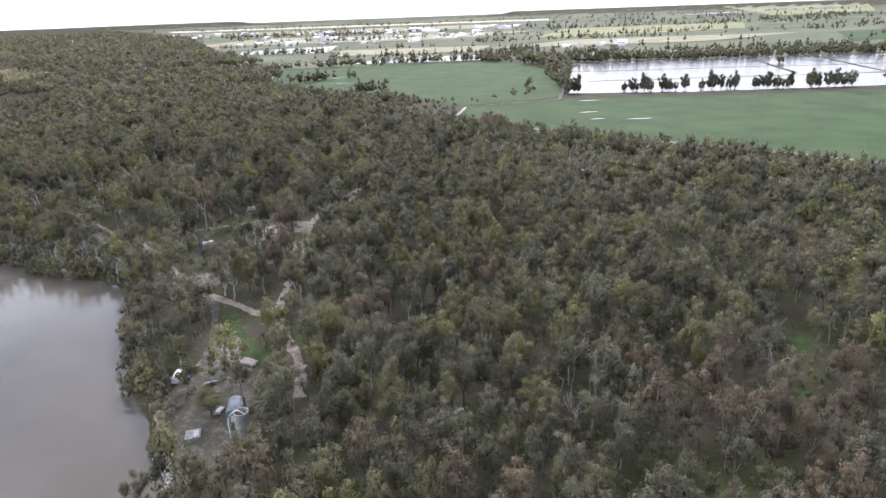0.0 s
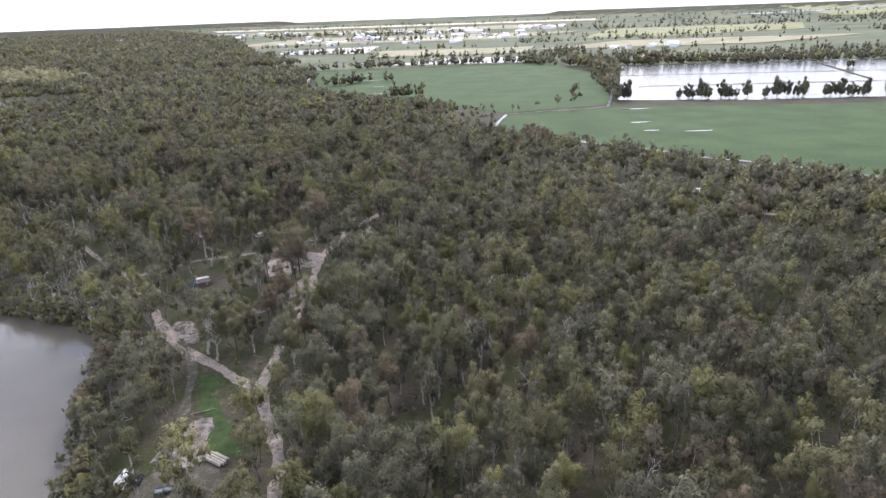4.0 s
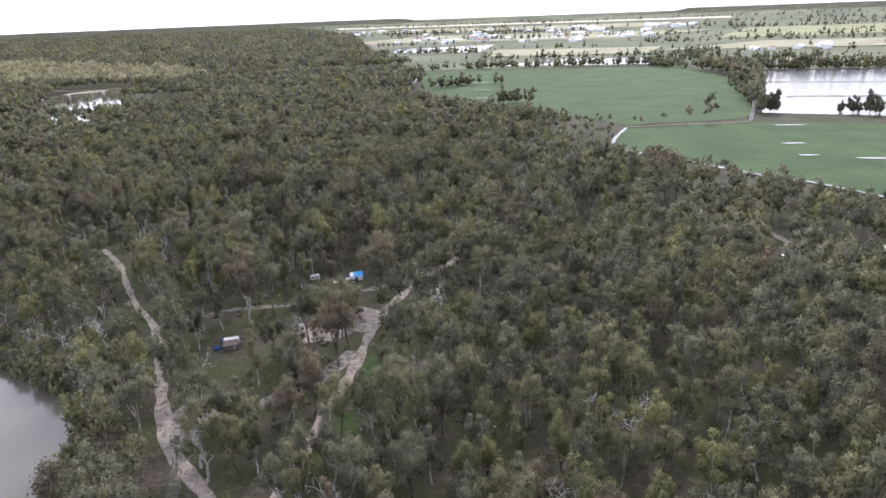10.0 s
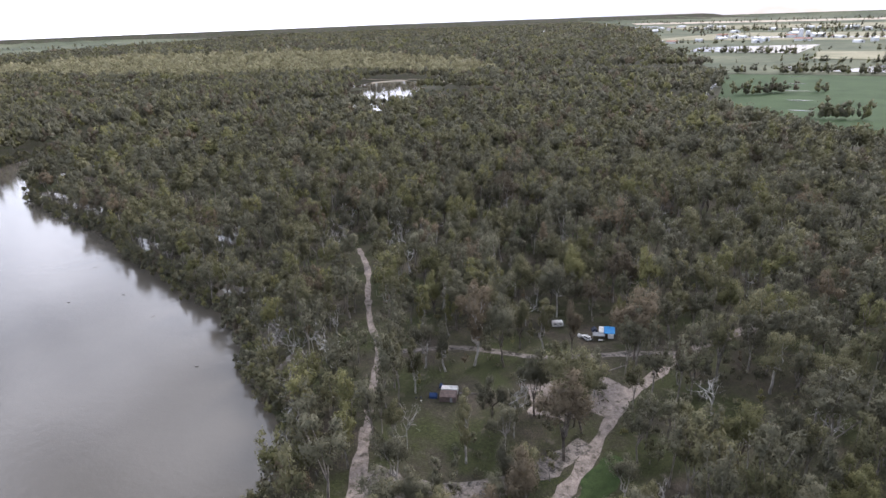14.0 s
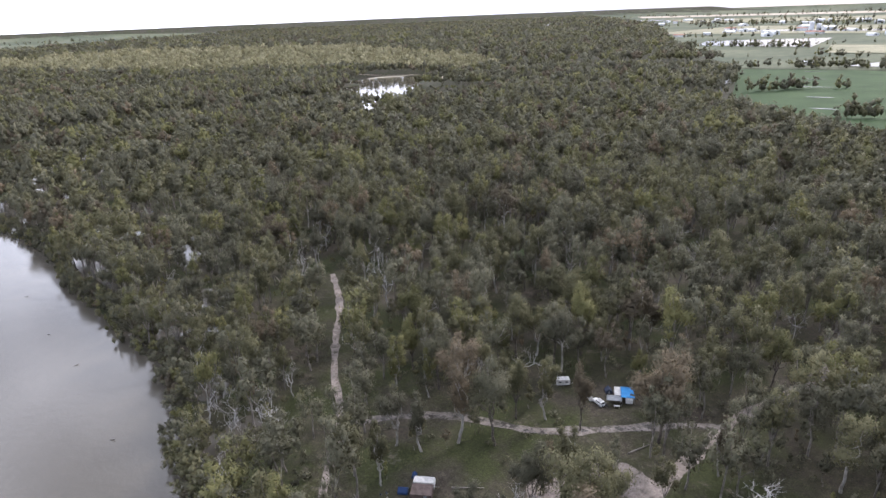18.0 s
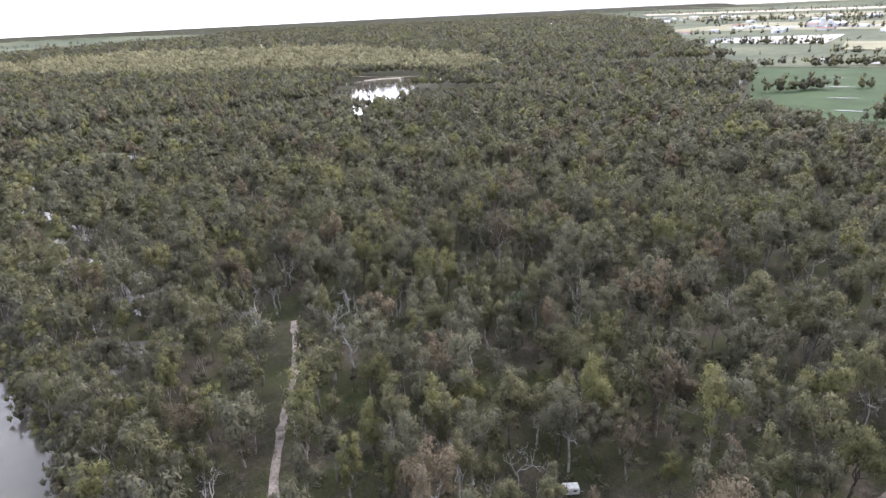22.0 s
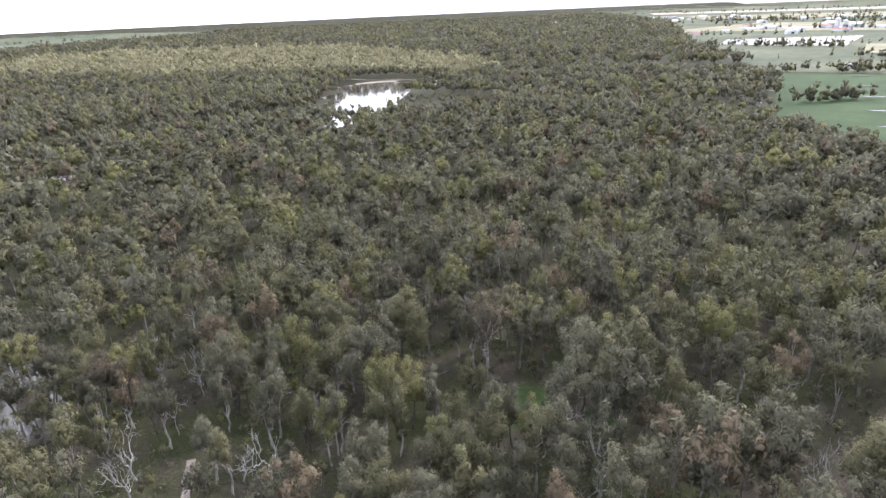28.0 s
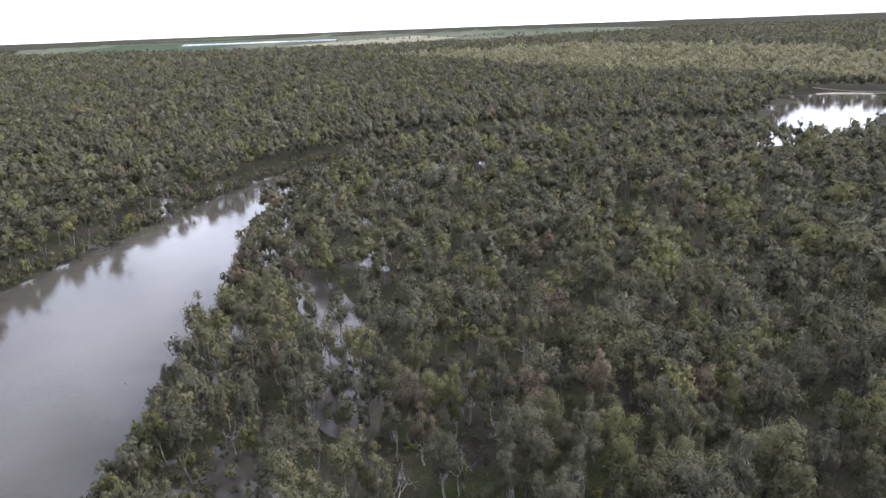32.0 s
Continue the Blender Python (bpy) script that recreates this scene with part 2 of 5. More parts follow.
WATER = water_material("silty_river_water", (0.074, 0.066, 0.052), (0.096, 0.086, 0.069), 0.05, 0.26)
POND = water_material("flooded_bay_water", (0.13, 0.135, 0.14), (0.18, 0.185, 0.19), 0.16, 0.45)


# ---- the plan ----
MID = (-40.0, 220.0)
EYE = 121.0
NEAR_FLAT, RIM = 2600.0, 4850.0
SPAN = RIM - NEAR_FLAT
BANK_NEAR = [(-60, -400), (-55, 0), (-62, 110), (-71, 147), (-80, 168), (-85, 181), (-95, 198), (-105, 219), (-114, 243), (-122, 266), (-127, 287),
             (-143, 303), (-168, 312), (-195, 327), (-218, 342), (-241, 349), (-270, 354), (-294, 361), (-340, 368), (-412, 390), (-459, 395),
             (-540, 405), (-579, 419), (-636, 458), (-689, 495), (-712, 560), (-750, 700), (-690, 810), (-612, 885), (-606, 960), (-632, 1040), (-700, 1140), (-770, 1260), (-790, 1330)]
BANK_FAR = [(-845, 1335), (-890, 1308), (-905, 1239), (-868, 1180), (-790, 1075), (-705, 960), (-725, 860), (-785, 750), (-785, 660), (-765, 560), (-730, 469), (-681, 409), (-614, 362),
            (-571, 335), (-530, 314), (-499, 290), (-475, 275), (-420, 235), (-340, 200), (-265, 165), (-215, 90), (-200, 0), (-200, -400)]
RIVER = BANK_NEAR + BANK_FAR
ROAD_EAST = [(-36, 185), (-39, 208), (-44, 222), (-50, 236), (-54, 250), (-54, 264), (-53, 301), (-52, 332), (-53, 362), (-52, 380), (-46, 404), (-41, 422), (-33, 437), (-25, 454), (-19, 472)]
ROAD_WEST = [(-54, 249), (-64, 255), (-73, 264), (-87, 275), (-97, 284), (-107, 298), (-119, 316), (-132, 334), (-142, 350), (-152, 362), (-167, 375), (-187, 397), (-210, 424), (-236, 447)]
ROAD_CROSS = [(-146, 357), (-132, 369), (-119, 377), (-105, 381), (-92, 384), (-80, 391), (-68, 400), (-56, 409), (-44, 415)]
ROAD_CAMP = [(-47, 206), (-58, 203), (-68, 204), (-74, 212), (-76, 233), (-79, 247), (-83, 263), (-92, 281), (-97, 286)]
ROAD_MID = [(-104, 300), (-94, 299), (-84, 303), (-72, 311), (-63, 323), (-55, 345)]
FIELD_SOUTH = [(374, 428), (338, 468), (300, 506), (259, 545), (236, 566), (205, 602), (172, 630), (128, 681), (88, 715), (82, 760), (98, 830), (233, 866), (450, 830), (1100, 760), (1100, 380)]
FIELD_NORTH = [(-96, 1045), (-48, 984), (60, 905), (104, 850), (228, 884), (250, 915), (330, 1246), (290, 1570), (-90, 1590), (-258, 1582), (-179, 1114)]
DITCH = [(368, 441), (338, 474), (300, 512), (259, 549), (238, 564), (205, 601), (173, 629), (126, 680), (86, 720), (80, 760), (100, 833)]
BAYS = [(262, 925), (352, 1246), (405, 1420), (830, 1400), (1130, 1325), (900, 838), (694, 856), (427, 878)]
EAST_TRACK = [(128, 560), (136, 520), (142, 493), (149, 471), (159, 450), (172, 440), (195, 425), (230, 405)]
PLAIN = [(-260, 1600), (300, 1600), (400, 1440), (1150, 1350), (3000, 1500), (9000, 5000), (9000, 14000), (-6000, 14000), (-2600, 7000), (-1200, 4200), (-560, 2260)]
FAR_WEST = [(-4200, 1900), (-5600, 4900), (-13000, 6500), (-16000, 0), (-9000, -1800), (-5300, -1100), (-5300, -500), (-4300, 350), (-4180, 1150)]
# Ellipses without trees; some only open the camera's view of camps and water.
CLEARINGS = [(-97, 330, 12, 14), (-105, 333, 12, 18), (-90, 283, 8, 8), (-57, 207, 9, 7), (-52, 156, 9, 10), (-72, 245, 7, 16), (-745, 1210, 50, 60), (-166, 522, 11, 15), (-106, 338, 10, 12), (-51, 160, 6, 8), (138, 470, 12, 8), (-100, 352, 20, 10), (-108, 342, 9, 8), (-72, 386, 15, 7), (-74, 400, 13, 12), (-77, 412, 13, 9), (-68, 178, 9, 15), (-69, 158, 7, 12), (-55, 170, 7, 9), (-66, 222, 9, 14), (-62, 240, 10, 14), (-90, 312, 8, 10), (-45, 330, 8, 20),
             (146, 197, 9, 9), (128, 160, 6, 8), (120, 250, 6, 5), (-235, 560, 9, 14), (-195, 520, 8, 12)]


def inside(px, py, poly):
    hit = np.zeros(px.shape, bool)
    for (x0, y0), (x1, y1) in zip(poly, poly[1:] + poly[:1]):
        if y0 != y1:
            hit ^= ((y0 > py) != (y1 > py)) & (px < (x1 - x0) * (py - y0) / (y1 - y0) + x0)
    return hit


def gap(px, py, line, closed=False):
    """Distance to a line of points."""
    best = np.full(px.shape, 1e9)
    for (x0, y0), (x1, y1) in zip(line, line[1:] + (line[:1] if closed else [])):
        dx, dy = x1 - x0, y1 - y0
        k = np.clip(((px - x0) * dx + (py - y0) * dy) / (dx * dx + dy * dy), 0, 1)
        best = np.minimum(best, np.hypot(px - x0 - k * dx, py - y0 - k * dy))
    return best


def waves(px, py, size, seed=0):
    """Smooth random swells from -1 to 1."""
    rng = np.random.RandomState(seed)
    out = np.zeros(px.shape)
    for _ in range(9):
        a, p, s = rng.uniform(0, 6.283), rng.uniform(0, 6.283), size * rng.uniform(0.6, 1.7)
        out += np.sin((px * math.cos(a) + py * math.sin(a)) * 6.283 / s + p)
    return out / 5.0


def far_rise(r):
    """Lifts the far ground so that the horizon looks right from the camera's height."""
    k = np.clip((r - NEAR_FLAT) / SPAN, 0, 0.99986)
    true = NEAR_FLAT - SPAN * np.log(1 - k)
    return np.where(r > NEAR_FLAT, EYE - EYE * r / true, 0.0).clip(0, EYE - 0.0055 * RIM)


def lay(x, y):
    """A place on the wide plain, drawn in towards the rim of the built land: x, y, and the scale there."""
    d = np.hypot(x - MID[0], y - MID[1])
    r = np.where(d > NEAR_FLAT, NEAR_FLAT + SPAN * (1 - np.exp(-(np.maximum(d, NEAR_FLAT) - NEAR_FLAT) / SPAN)), d)
    k = r / np.maximum(d, 1)
    return MID[0] + (x - MID[0]) * k, MID[1] + (y - MID[1]) * k, k


def height(px, py):
    """Height of the ground: flat flood plain, cut by the river, with low wet ground along the near bank."""
    px, py = np.asarray(px, float), np.asarray(py, float)
    d = gap(px, py, RIVER, True) * np.where(inside(px, py, RIVER), -1, 1)
    d = d + 2.2 * waves(px, py, 23, 3)
    z = -3.2 + 3.2 * np.clip((d + 3.5) / 6.5, 0, 1) ** 0.8
    wet = (py > 300) & (px < -262) & (px > -700) & (py < 640)
    low = np.clip((98 - d) / 30, 0, 1) * np.clip(waves(px, py, 60, 5) * 1.6 + 0.45, 0, 1) * wet
    swamp = np.clip((42 - d) / 18, 0, 1) * np.clip(waves(px, py, 34, 15) * 1.8 + 0.35, 0, 1) * ((py > 300) & (px < -158) & (px > -300))
    low = np.maximum(low, swamp)
    z = z - 2.0 * low * (d > 0)
    z = z + 0.25 * waves(px, py, 70, 8) * np.clip((d - 6) / 20, 0, 1)
    return z + far_rise(np.hypot(px - MID[0], py - MID[1]))


def mesh_of(name, verts, faces, mat, smooth=False, normals=None, tone=None):
    """A mesh from arrays of places and of equal-sided faces."""
    me = bpy.data.meshes.new(name)
    verts, faces = np.asarray(verts, np.float32), np.asarray(faces, np.int32)
    n, k = faces.shape
    me.vertices.add(len(verts))
    me.vertices.foreach_set("co", verts.ravel())
    me.loops.add(n * k)
    me.loops.foreach_set("vertex_index", faces.ravel())
    me.polygons.add(n)
    me.polygons.foreach_set("loop_start", np.arange(0, n * k, k, dtype=np.int32))
    me.polygons.foreach_set("loop_total", np.full(n, k, np.int32))
    if smooth:
        me.polygons.foreach_set("use_smooth", np.ones(n, bool))
    me.materials.append(mat)
    me.update(calc_edges=True)
    if normals is not None:
        me.attributes.new("custom_normal", "FLOAT_VECTOR", "POINT").data.foreach_set("vector", np.asarray(normals, np.float32).ravel())
    if tone is not None:
        me.attributes.new("leaf_tone", "FLOAT", "POINT").data.foreach_set("value", np.asarray(tone, np.float32))
    return me


def grid_mesh(name, xs, ys, zs, mat):
    nx, ny = len(xs), len(ys)
    gx, gy = np.meshgrid(xs, ys)
    idx = np.arange(nx * ny).reshape(ny, nx)
    faces = np.stack([idx[:-1, :-1], idx[:-1, 1:], idx[1:, 1:], idx[1:, :-1]], -1).reshape(-1, 4)
    return mesh_of(name, np.stack([gx, gy, zs], -1).reshape(-1, 3), faces, mat, True)


def sheet(name, mesh, label, category):
    return tagged(new(name, mesh), label, category, kind="structure")


xs = np.concatenate([np.arange(-5000, -800, 70.0), np.arange(-800, -360, 7.0), np.arange(-360, -40, 4.0), np.arange(-40, 330, 7.0), np.arange(330, 5001, 70.0)])
ys = np.concatenate([np.arange(-5000, 100, 150.0), np.arange(100, 130, 7.0), np.arange(130, 400, 4.0), np.arange(400, 700, 7.0), np.arange(700, 1400, 14.0), np.arange(1400, 5001, 70.0)])
gx, gy = np.meshgrid(xs, ys)
sheet("ground", grid_mesh("ground", xs, ys, height(gx, gy), FLOOR), "brown leaf litter and green grass on a flat forest floor", "ground")
water_z = -1.15
xs, ys = np.linspace(-1000, -30, 60), np.linspace(-420, 1400, 90)
sheet("river_water", grid_mesh("river_water", xs, ys, np.full((90, 60), water_z), WATER), "smooth brown silty river water reflecting grey cloud", "river")


def smooth_line(line, step=3.0):
    """Points along a rounded line."""
    p = np.array(line, float)
    p = np.vstack([2 * p[0] - p[1], p, 2 * p[-1] - p[-2]])
    out = []
    for i in range(1, len(p) - 2):
        n = max(2, int(np.hypot(*(p[i + 1] - p[i])) / step))
        for t in np.arange(n) / n:
            out.append(0.5 * (2 * p[i] + (p[i + 1] - p[i - 1]) * t + (2 * p[i - 1] - 5 * p[i] + 4 * p[i + 1] - p[i + 2]) * t ** 2 + (3 * p[i] - p[i - 1] - 3 * p[i + 1] + p[i + 2]) * t ** 3))
    return np.array(out + [p[-2]])


def road(name, line, width, mat, label, seed, lift=0.06):
    """A dirt track with ragged edges and two shallow ruts."""
    rng = np.random.RandomState(seed)
    c = smooth_line(line)
    side = np.gradient(c, axis=0)
    side = np.stack([-side[:, 1], side[:, 0]], -1) / np.hypot(side[:, 0], side[:, 1])[:, None]
    across = np.array([-0.5, -0.36, -0.25, -0.14, 0.0, 0.14, 0.25, 0.36, 0.5])
    dip = np.array([0.0, 0.02, -0.02, 0.03, 0.05, 0.03, -0.02, 0.02, 0.0])
    wide = width * (1 + 0.34 * waves(c[:, 0], c[:, 1], 14, seed) + 0.14 * rng.randn(len(c)))
    p = c[:, None] + side[:, None] * (across[None] * wide[:, None])[..., None]
    z = height(p[..., 0], p[..., 1]) + lift + dip
    n, m = p.shape[:2]
    idx = np.arange(n * m).reshape(n, m)
    faces = np.stack([idx[:-1, :-1], idx[1:, :-1], idx[1:, 1:], idx[:-1, 1:]], -1).reshape(-1, 4)
    return sheet(name, mesh_of(name, np.concatenate([p, z[..., None]], -1).reshape(-1, 3), faces[:, ::-1], mat, True), label, "dirt road")


road("road_east", ROAD_EAST, 4.2, DIRT, "pale pinkish dirt road with ragged edges through trees", 1)
road("road_west_1", ROAD_WEST[:7], 4.3, DIRT, "rough pale dirt track with muddy hollows", 14, 0.085)
road("road_west", ROAD_WEST[6:12], 3.0, DIRT, "narrow pale dirt track along the river forest", 2, 0.08)
road("road_west_2", ROAD_WEST[11:], 3.0, DIRT, "narrow pale track under riverside trees", 12, 0.08)
road("road_cross", ROAD_CROSS, 3.7, PUDDLED, "pale dirt cross track with puddled edges", 3, 0.10)
road("road_camp", ROAD_CAMP, 2.9, TRODDEN, "bare pale dirt track beside the riverside camp", 4, 0.09)
road("road_mid", ROAD_MID, 6.6, PUDDLED, "damp grey dirt track between two roads", 5, 0.07)


def patch(name, poly, mat, label, category, lift=0.12, cell=30.0, ragged=0.0):
    """A flat piece of land, laid as a sheet over the ground."""
    poly = [tuple(map(float, p)) for p in poly]
    px, py = np.array(poly).T
    bm = bmesh.new()
    vs = []
    for (x0, y0), (x1, y1) in zip(poly, poly[1:] + poly[:1]):
        n = max(1, int(math.hypot(x1 - x0, y1 - y0) / cell))
        for i in range(n):
            x, y = x0 + (x1 - x0) * i / n, y0 + (y1 - y0) * i / n
            if ragged:
                x, y = x + ragged * float(waves(np.array(x), np.array(y), 9, 4)), y + ragged * float(waves(np.array(x), np.array(y), 9, 6))
            vs.append(bm.verts.new((x, y, 0)))
    bm.faces.new(vs)
    bmesh.ops.triangulate(bm, faces=bm.faces[:])
    for a in (0, 1):
        lo, hi = (px.min(), px.max()) if a == 0 else (py.min(), py.max())
        for k in np.arange(lo + cell * 3, hi, cell * 3):
            co, no = ((k, 0, 0), (1, 0, 0)) if a == 0 else ((0, k, 0), (0, 1, 0))
            bmesh.ops.bisect_plane(bm, geom=bm.verts[:] + bm.edges[:] + bm.faces[:], plane_co=co, plane_no=no)
    at = np.array([v.co[:] for v in bm.verts])
    x, y, _ = lay(at[:, 0], at[:, 1])
    for v, co in zip(bm.verts, np.stack([x, y, height(x, y) + lift], -1).tolist()):
        v.co = co
    bmesh.ops.recalc_face_normals(bm, faces=bm.faces[:])
    me = bpy.data.meshes.new(name)
    bm.to_mesh(me)
    bm.free()
    me.materials.append(mat)
    return sheet(name, me, label, category)


road("road_far_east", EAST_TRACK, 3.6, DIRT, "pale dirt track among trees beside camps", 6, 0.07)
patch("plain_east", PLAIN, PLAIN_GRASS, "wide dull green and straw farm plain", "farmland", 0.5, 120.0)
patch("plain_west", FAR_WEST, PLAIN_GRASS, "distant blue-green farm plain beyond the forest", "farmland", 0.8, 150.0)
patch("paddock_south", FIELD_SOUTH, GRASS, "flat green pasture paddock beyond the forest", "paddock", 0.35)
patch("paddock_north", FIELD_NORTH, GRASS, "flat green pasture with lone trees", "paddock", 0.35)
patch("flooded_bays", BAYS, POND, "shallow flooded bays reflecting white sky", "flooded field", 0.45)
patch("lagoon_near", [(-90, 1663), (20, 1850), (280, 1810), (231, 1625)], POND, "narrow lagoon shining white beside pasture", "lagoon", 1.2)
patch("lagoon_far", [(-507, 2319), (-532, 2538), (-184, 2680), (-200, 2230)], POND, "wide lagoon reflecting the bright sky", "lagoon", 1.2)
for n, (poly, mat, label) in enumerate((
        ([(608, 2688), (988, 2657), (1597, 2845), (1987, 3546), (985, 3596)], CANOLA, "pale yellow-green paddock far off"),
        ([(2854, 4649), (3755, 4762), (7450, 9482), (6378, 11837)], CANOLA, "bright yellow crop near the horizon"),
        ([(330, 2080), (1000, 2000), (1500, 2300), (700, 2420)], STUBBLE, "straw-coloured stubble paddock"),
        ([(-150, 2000), (280, 1960), (360, 2250), (-160, 2300)], STUBBLE, "pale stubble paddock by the lagoon"),
        ([(1300, 1750), (2600, 2000), (2900, 2500), (1600, 2250)], GRASS, "green irrigated paddock far off"),
        ([(-900, 3100), (300, 2900), (800, 3500), (-700, 3900)], STUBBLE, "bare pale ground round a far town"),
        ([(-1100, 4600), (700, 4300), (900, 5200), (-1500, 5600)], STUBBLE, "pale dry paddock beyond a far town"),
        ([(-2000, 6500), (1500, 5900), (1700, 6600), (-2300, 7300)], SAND, "pale bare strip near the horizon"),
        ([(-5400, 800), (-4500, 1300), (-5800, 2400), (-7800, 2600)], STUBBLE, "pale far paddock west of the forest"),
        ([(-5600, -900), (-5500, 300), (-9000, 900), (-9500, -800)], GRASS, "green far paddock west of the forest"))):
    patch("far_paddock_%d" % (n + 1), poly, mat, label, "paddock", 2.0, 120.0)
for n, (poly, label) in enumerate((
        ([(-600, 3250), (150, 3080), (250, 3180), (-620, 3400)], "flooded land by a far town"), ([(3000, 5800), (6000, 7600), (5700, 8000), (2700, 6000)], "shining water near the horizon"),
        ([(-7200, 0), (-6900, 1500), (-7600, 1600), (-8200, 0)], "far sheet of water west of the forest"), ([(-2200, 5500), (-1500, 5300), (-1500, 5600), (-2200, 5900)], "pale far sheet of water"))):
    patch("far_water_%d" % (n + 1), poly, POND, label, "lagoon", 2.6, 120.0)


def strip(name, line, width, mat, label, category, lift, seed):
    """A narrow run of water or earth along a line."""
    c = smooth_line(line, 6.0)
    side = np.gradient(c, axis=0)
    side = np.stack([-side[:, 1], side[:, 0]], -1) / np.hypot(side[:, 0], side[:, 1])[:, None]
    wide = width * (1 + 0.35 * waves(c[:, 0], c[:, 1], 30, seed))
    p = np.stack([c - side * wide[:, None] * 0.5, c + side * wide[:, None] * 0.5], 1)
    idx = np.arange(len(c) * 2).reshape(-1, 2)
    faces = np.stack([idx[:-1, 0], idx[:-1, 1], idx[1:, 1], idx[1:, 0]], -1)
    z = height(p[..., 0], p[..., 1]) + lift
    return sheet(name, mesh_of(name, np.concatenate([p, z[..., None]], -1).reshape(-1, 3), faces, mat, True), label, category)


strip("ditch_water", DITCH, 3.4, POND, "narrow water-filled ditch at a paddock edge", "ditch", 0.75, 2)
strip("channel_water", [(233, 866), (262, 960), (300, 1090), (340, 1240)], 4.0, POND, "straight irrigation channel full of bright water", "channel", 0.75, 3)
strip("edge_channel", [(-203, 1118), (-211, 1190), (-223, 1275), (-240, 1410), (-261, 1580)], 5.0, POND, "straight water-filled drain between forest and pasture", "channel", 0.75, 11)
strip("paddock_track", [(104, 838), (160, 850), (232, 864)], 3.0, DIRT, "pale track along a paddock fence", "track", 0.7, 4)
for n, line in enumerate(([(348, 1238), (747, 1175), (924, 1146), (1080, 1130)], [(333, 1063), (583, 1037), (816, 1008), (990, 1000)], [(784, 1370), (689, 1049)], [(930, 1380), (828, 1034), (790, 880)])):
    strip("bund_%d" % (n + 1), line, 5.0, FLOOR, "low dark earth bund between flooded bays", "bund", 1.0, 5 + n)
for n, (x, y, w) in enumerate(((-127, 1550, 20), (-115, 1426, 18), (-102, 1317, 22), (-89, 1201, 18), (-76, 1098, 16), (259, 840, 22), (236, 745, 12), (231, 694, 9), (275, 683, 16), (-224, 1339, 12))):
    patch("puddle_%d" % (n + 1), [(x - w, y), (x - w * 0.5, y - 2.5), (x + w * 0.6, y - 2), (x + w, y + 1), (x + w * 0.3, y + 3), (x - w * 0.6, y + 2.5)], POND, "shallow puddle shining in green pasture", "puddle", 0.8, 5.0, 0.5)
strip("sand_bank", [(-905, 1262), (-893, 1302), (-862, 1330), (-820, 1345), (-780, 1342), (-745, 1290)], 9.0, SAND, "pale sandy edge of a far river bend", "river bank", 0.3, 9)
strip("bank_track", [(-990, 1330), (-915, 1325), (-860, 1352), (-790, 1350), (-720, 1290)], 5.0, SAND, "pale track along a far river bank", "track", 0.3, 10)
patch("camp_clearing", [(-79, 172), (-75, 160), (-71, 149), (-63, 146), (-57, 154), (-53, 166), (-51, 182), (-52, 202), (-60, 210), (-74, 207), (-81, 198), (-84, 186)], TRODDEN, "bare trodden dirt of a riverside camp", "clearing", 0.05, 2.0, 1.8)
patch("rocky_clearing", [(-77, 211), (-64, 208), (-61, 214), (-66, 233), (-73, 230)], PUDDLED, "pale washed-out rocky dirt beside a track", "clearing", 0.07, 2.0, 1.2)
patch("lawn", [(-80, 262), (-73, 258), (-66, 240), (-57, 222), (-50, 217), (-53, 211), (-60, 214), (-68, 233), (-74, 241)], LAWN, "bright green wet grass between two tracks", "grass", 0.04, 1.4, 2.2)
for n, (x, y, a, b) in enumerate(((-166, 521, 9, 14), (-141, 527, 5, 8), (147, 196, 7, 7), (128, 159, 5, 7), (-45, 330, 5, 14), (-44, 302, 4, 9))):
    patch("grassy_gap_%d" % (n + 1), [(x + a * math.cos(k * 0.785) * (1 + 0.25 * math.sin(k * 2.3 + n)), y + b * math.sin(k * 0.785)) for k in range(8)], LAWN, "bright green grass in a gap between gums", "grass", 0.04, 1.6, 1.8)
patch("bare_bank", [(-71, 147), (-74, 158), (-78, 170), (-82, 181), (-85.5, 189), (-84.5, 190), (-80, 181), (-76.5, 170), (-72.5, 158), (-69.5, 148)], TAN, "bare tan soil along an eroded river bank", "river bank", 0.10, 1.2, 0.8)
patch("fork_clearing", [(-105, 297), (-97, 300), (-89, 299), (-85, 291), (-90, 283), (-98, 288)], PUDDLED, "bare pale dirt where tracks meet under trees", "clearing", 0.045, 2.0, 1.4)
patch("junction_clearing", [(-85, 364), (-79, 373), (-70, 381), (-58, 384), (-53, 379), (-53, 366), (-64, 352), (-77, 350)], DIRT, "bare dirt and leaf litter beside a track junction", "clearing", 0.05, 1.5, 2.2)


# ---- trees ----
def tube(points, radii, sides=5):
    """Rings along a line, as places and four-sided faces."""
    pts = np.array(points, float)
    way = np.gradient(pts, axis=0)
    way /= np.linalg.norm(way, axis=1)[:, None] + 1e-9
    ref = np.where(np.abs(way[:, 2:]) > 0.9, np.array([[1.0, 0, 0]]), np.array([[0, 0, 1.0]]))
    u = np.cross(way, ref)
    u /= np.linalg.norm(u, axis=1)[:, None] + 1e-9
    v = np.cross(way, u)
    a = np.arange(sides) * 2 * np.pi / sides
    ring = pts[:, None] + np.array(radii)[:, None, None] * (np.cos(a)[None, :, None] * u[:, None] + np.sin(a)[None, :, None] * v[:, None])
    n = len(pts)
    idx = np.arange(n * sides).reshape(n, sides)
    nxt = np.roll(idx, -1, 1)
    return ring.reshape(-1, 3), np.stack([idx[:-1], nxt[:-1], nxt[1:], idx[1:]], -1).reshape(-1, 4)


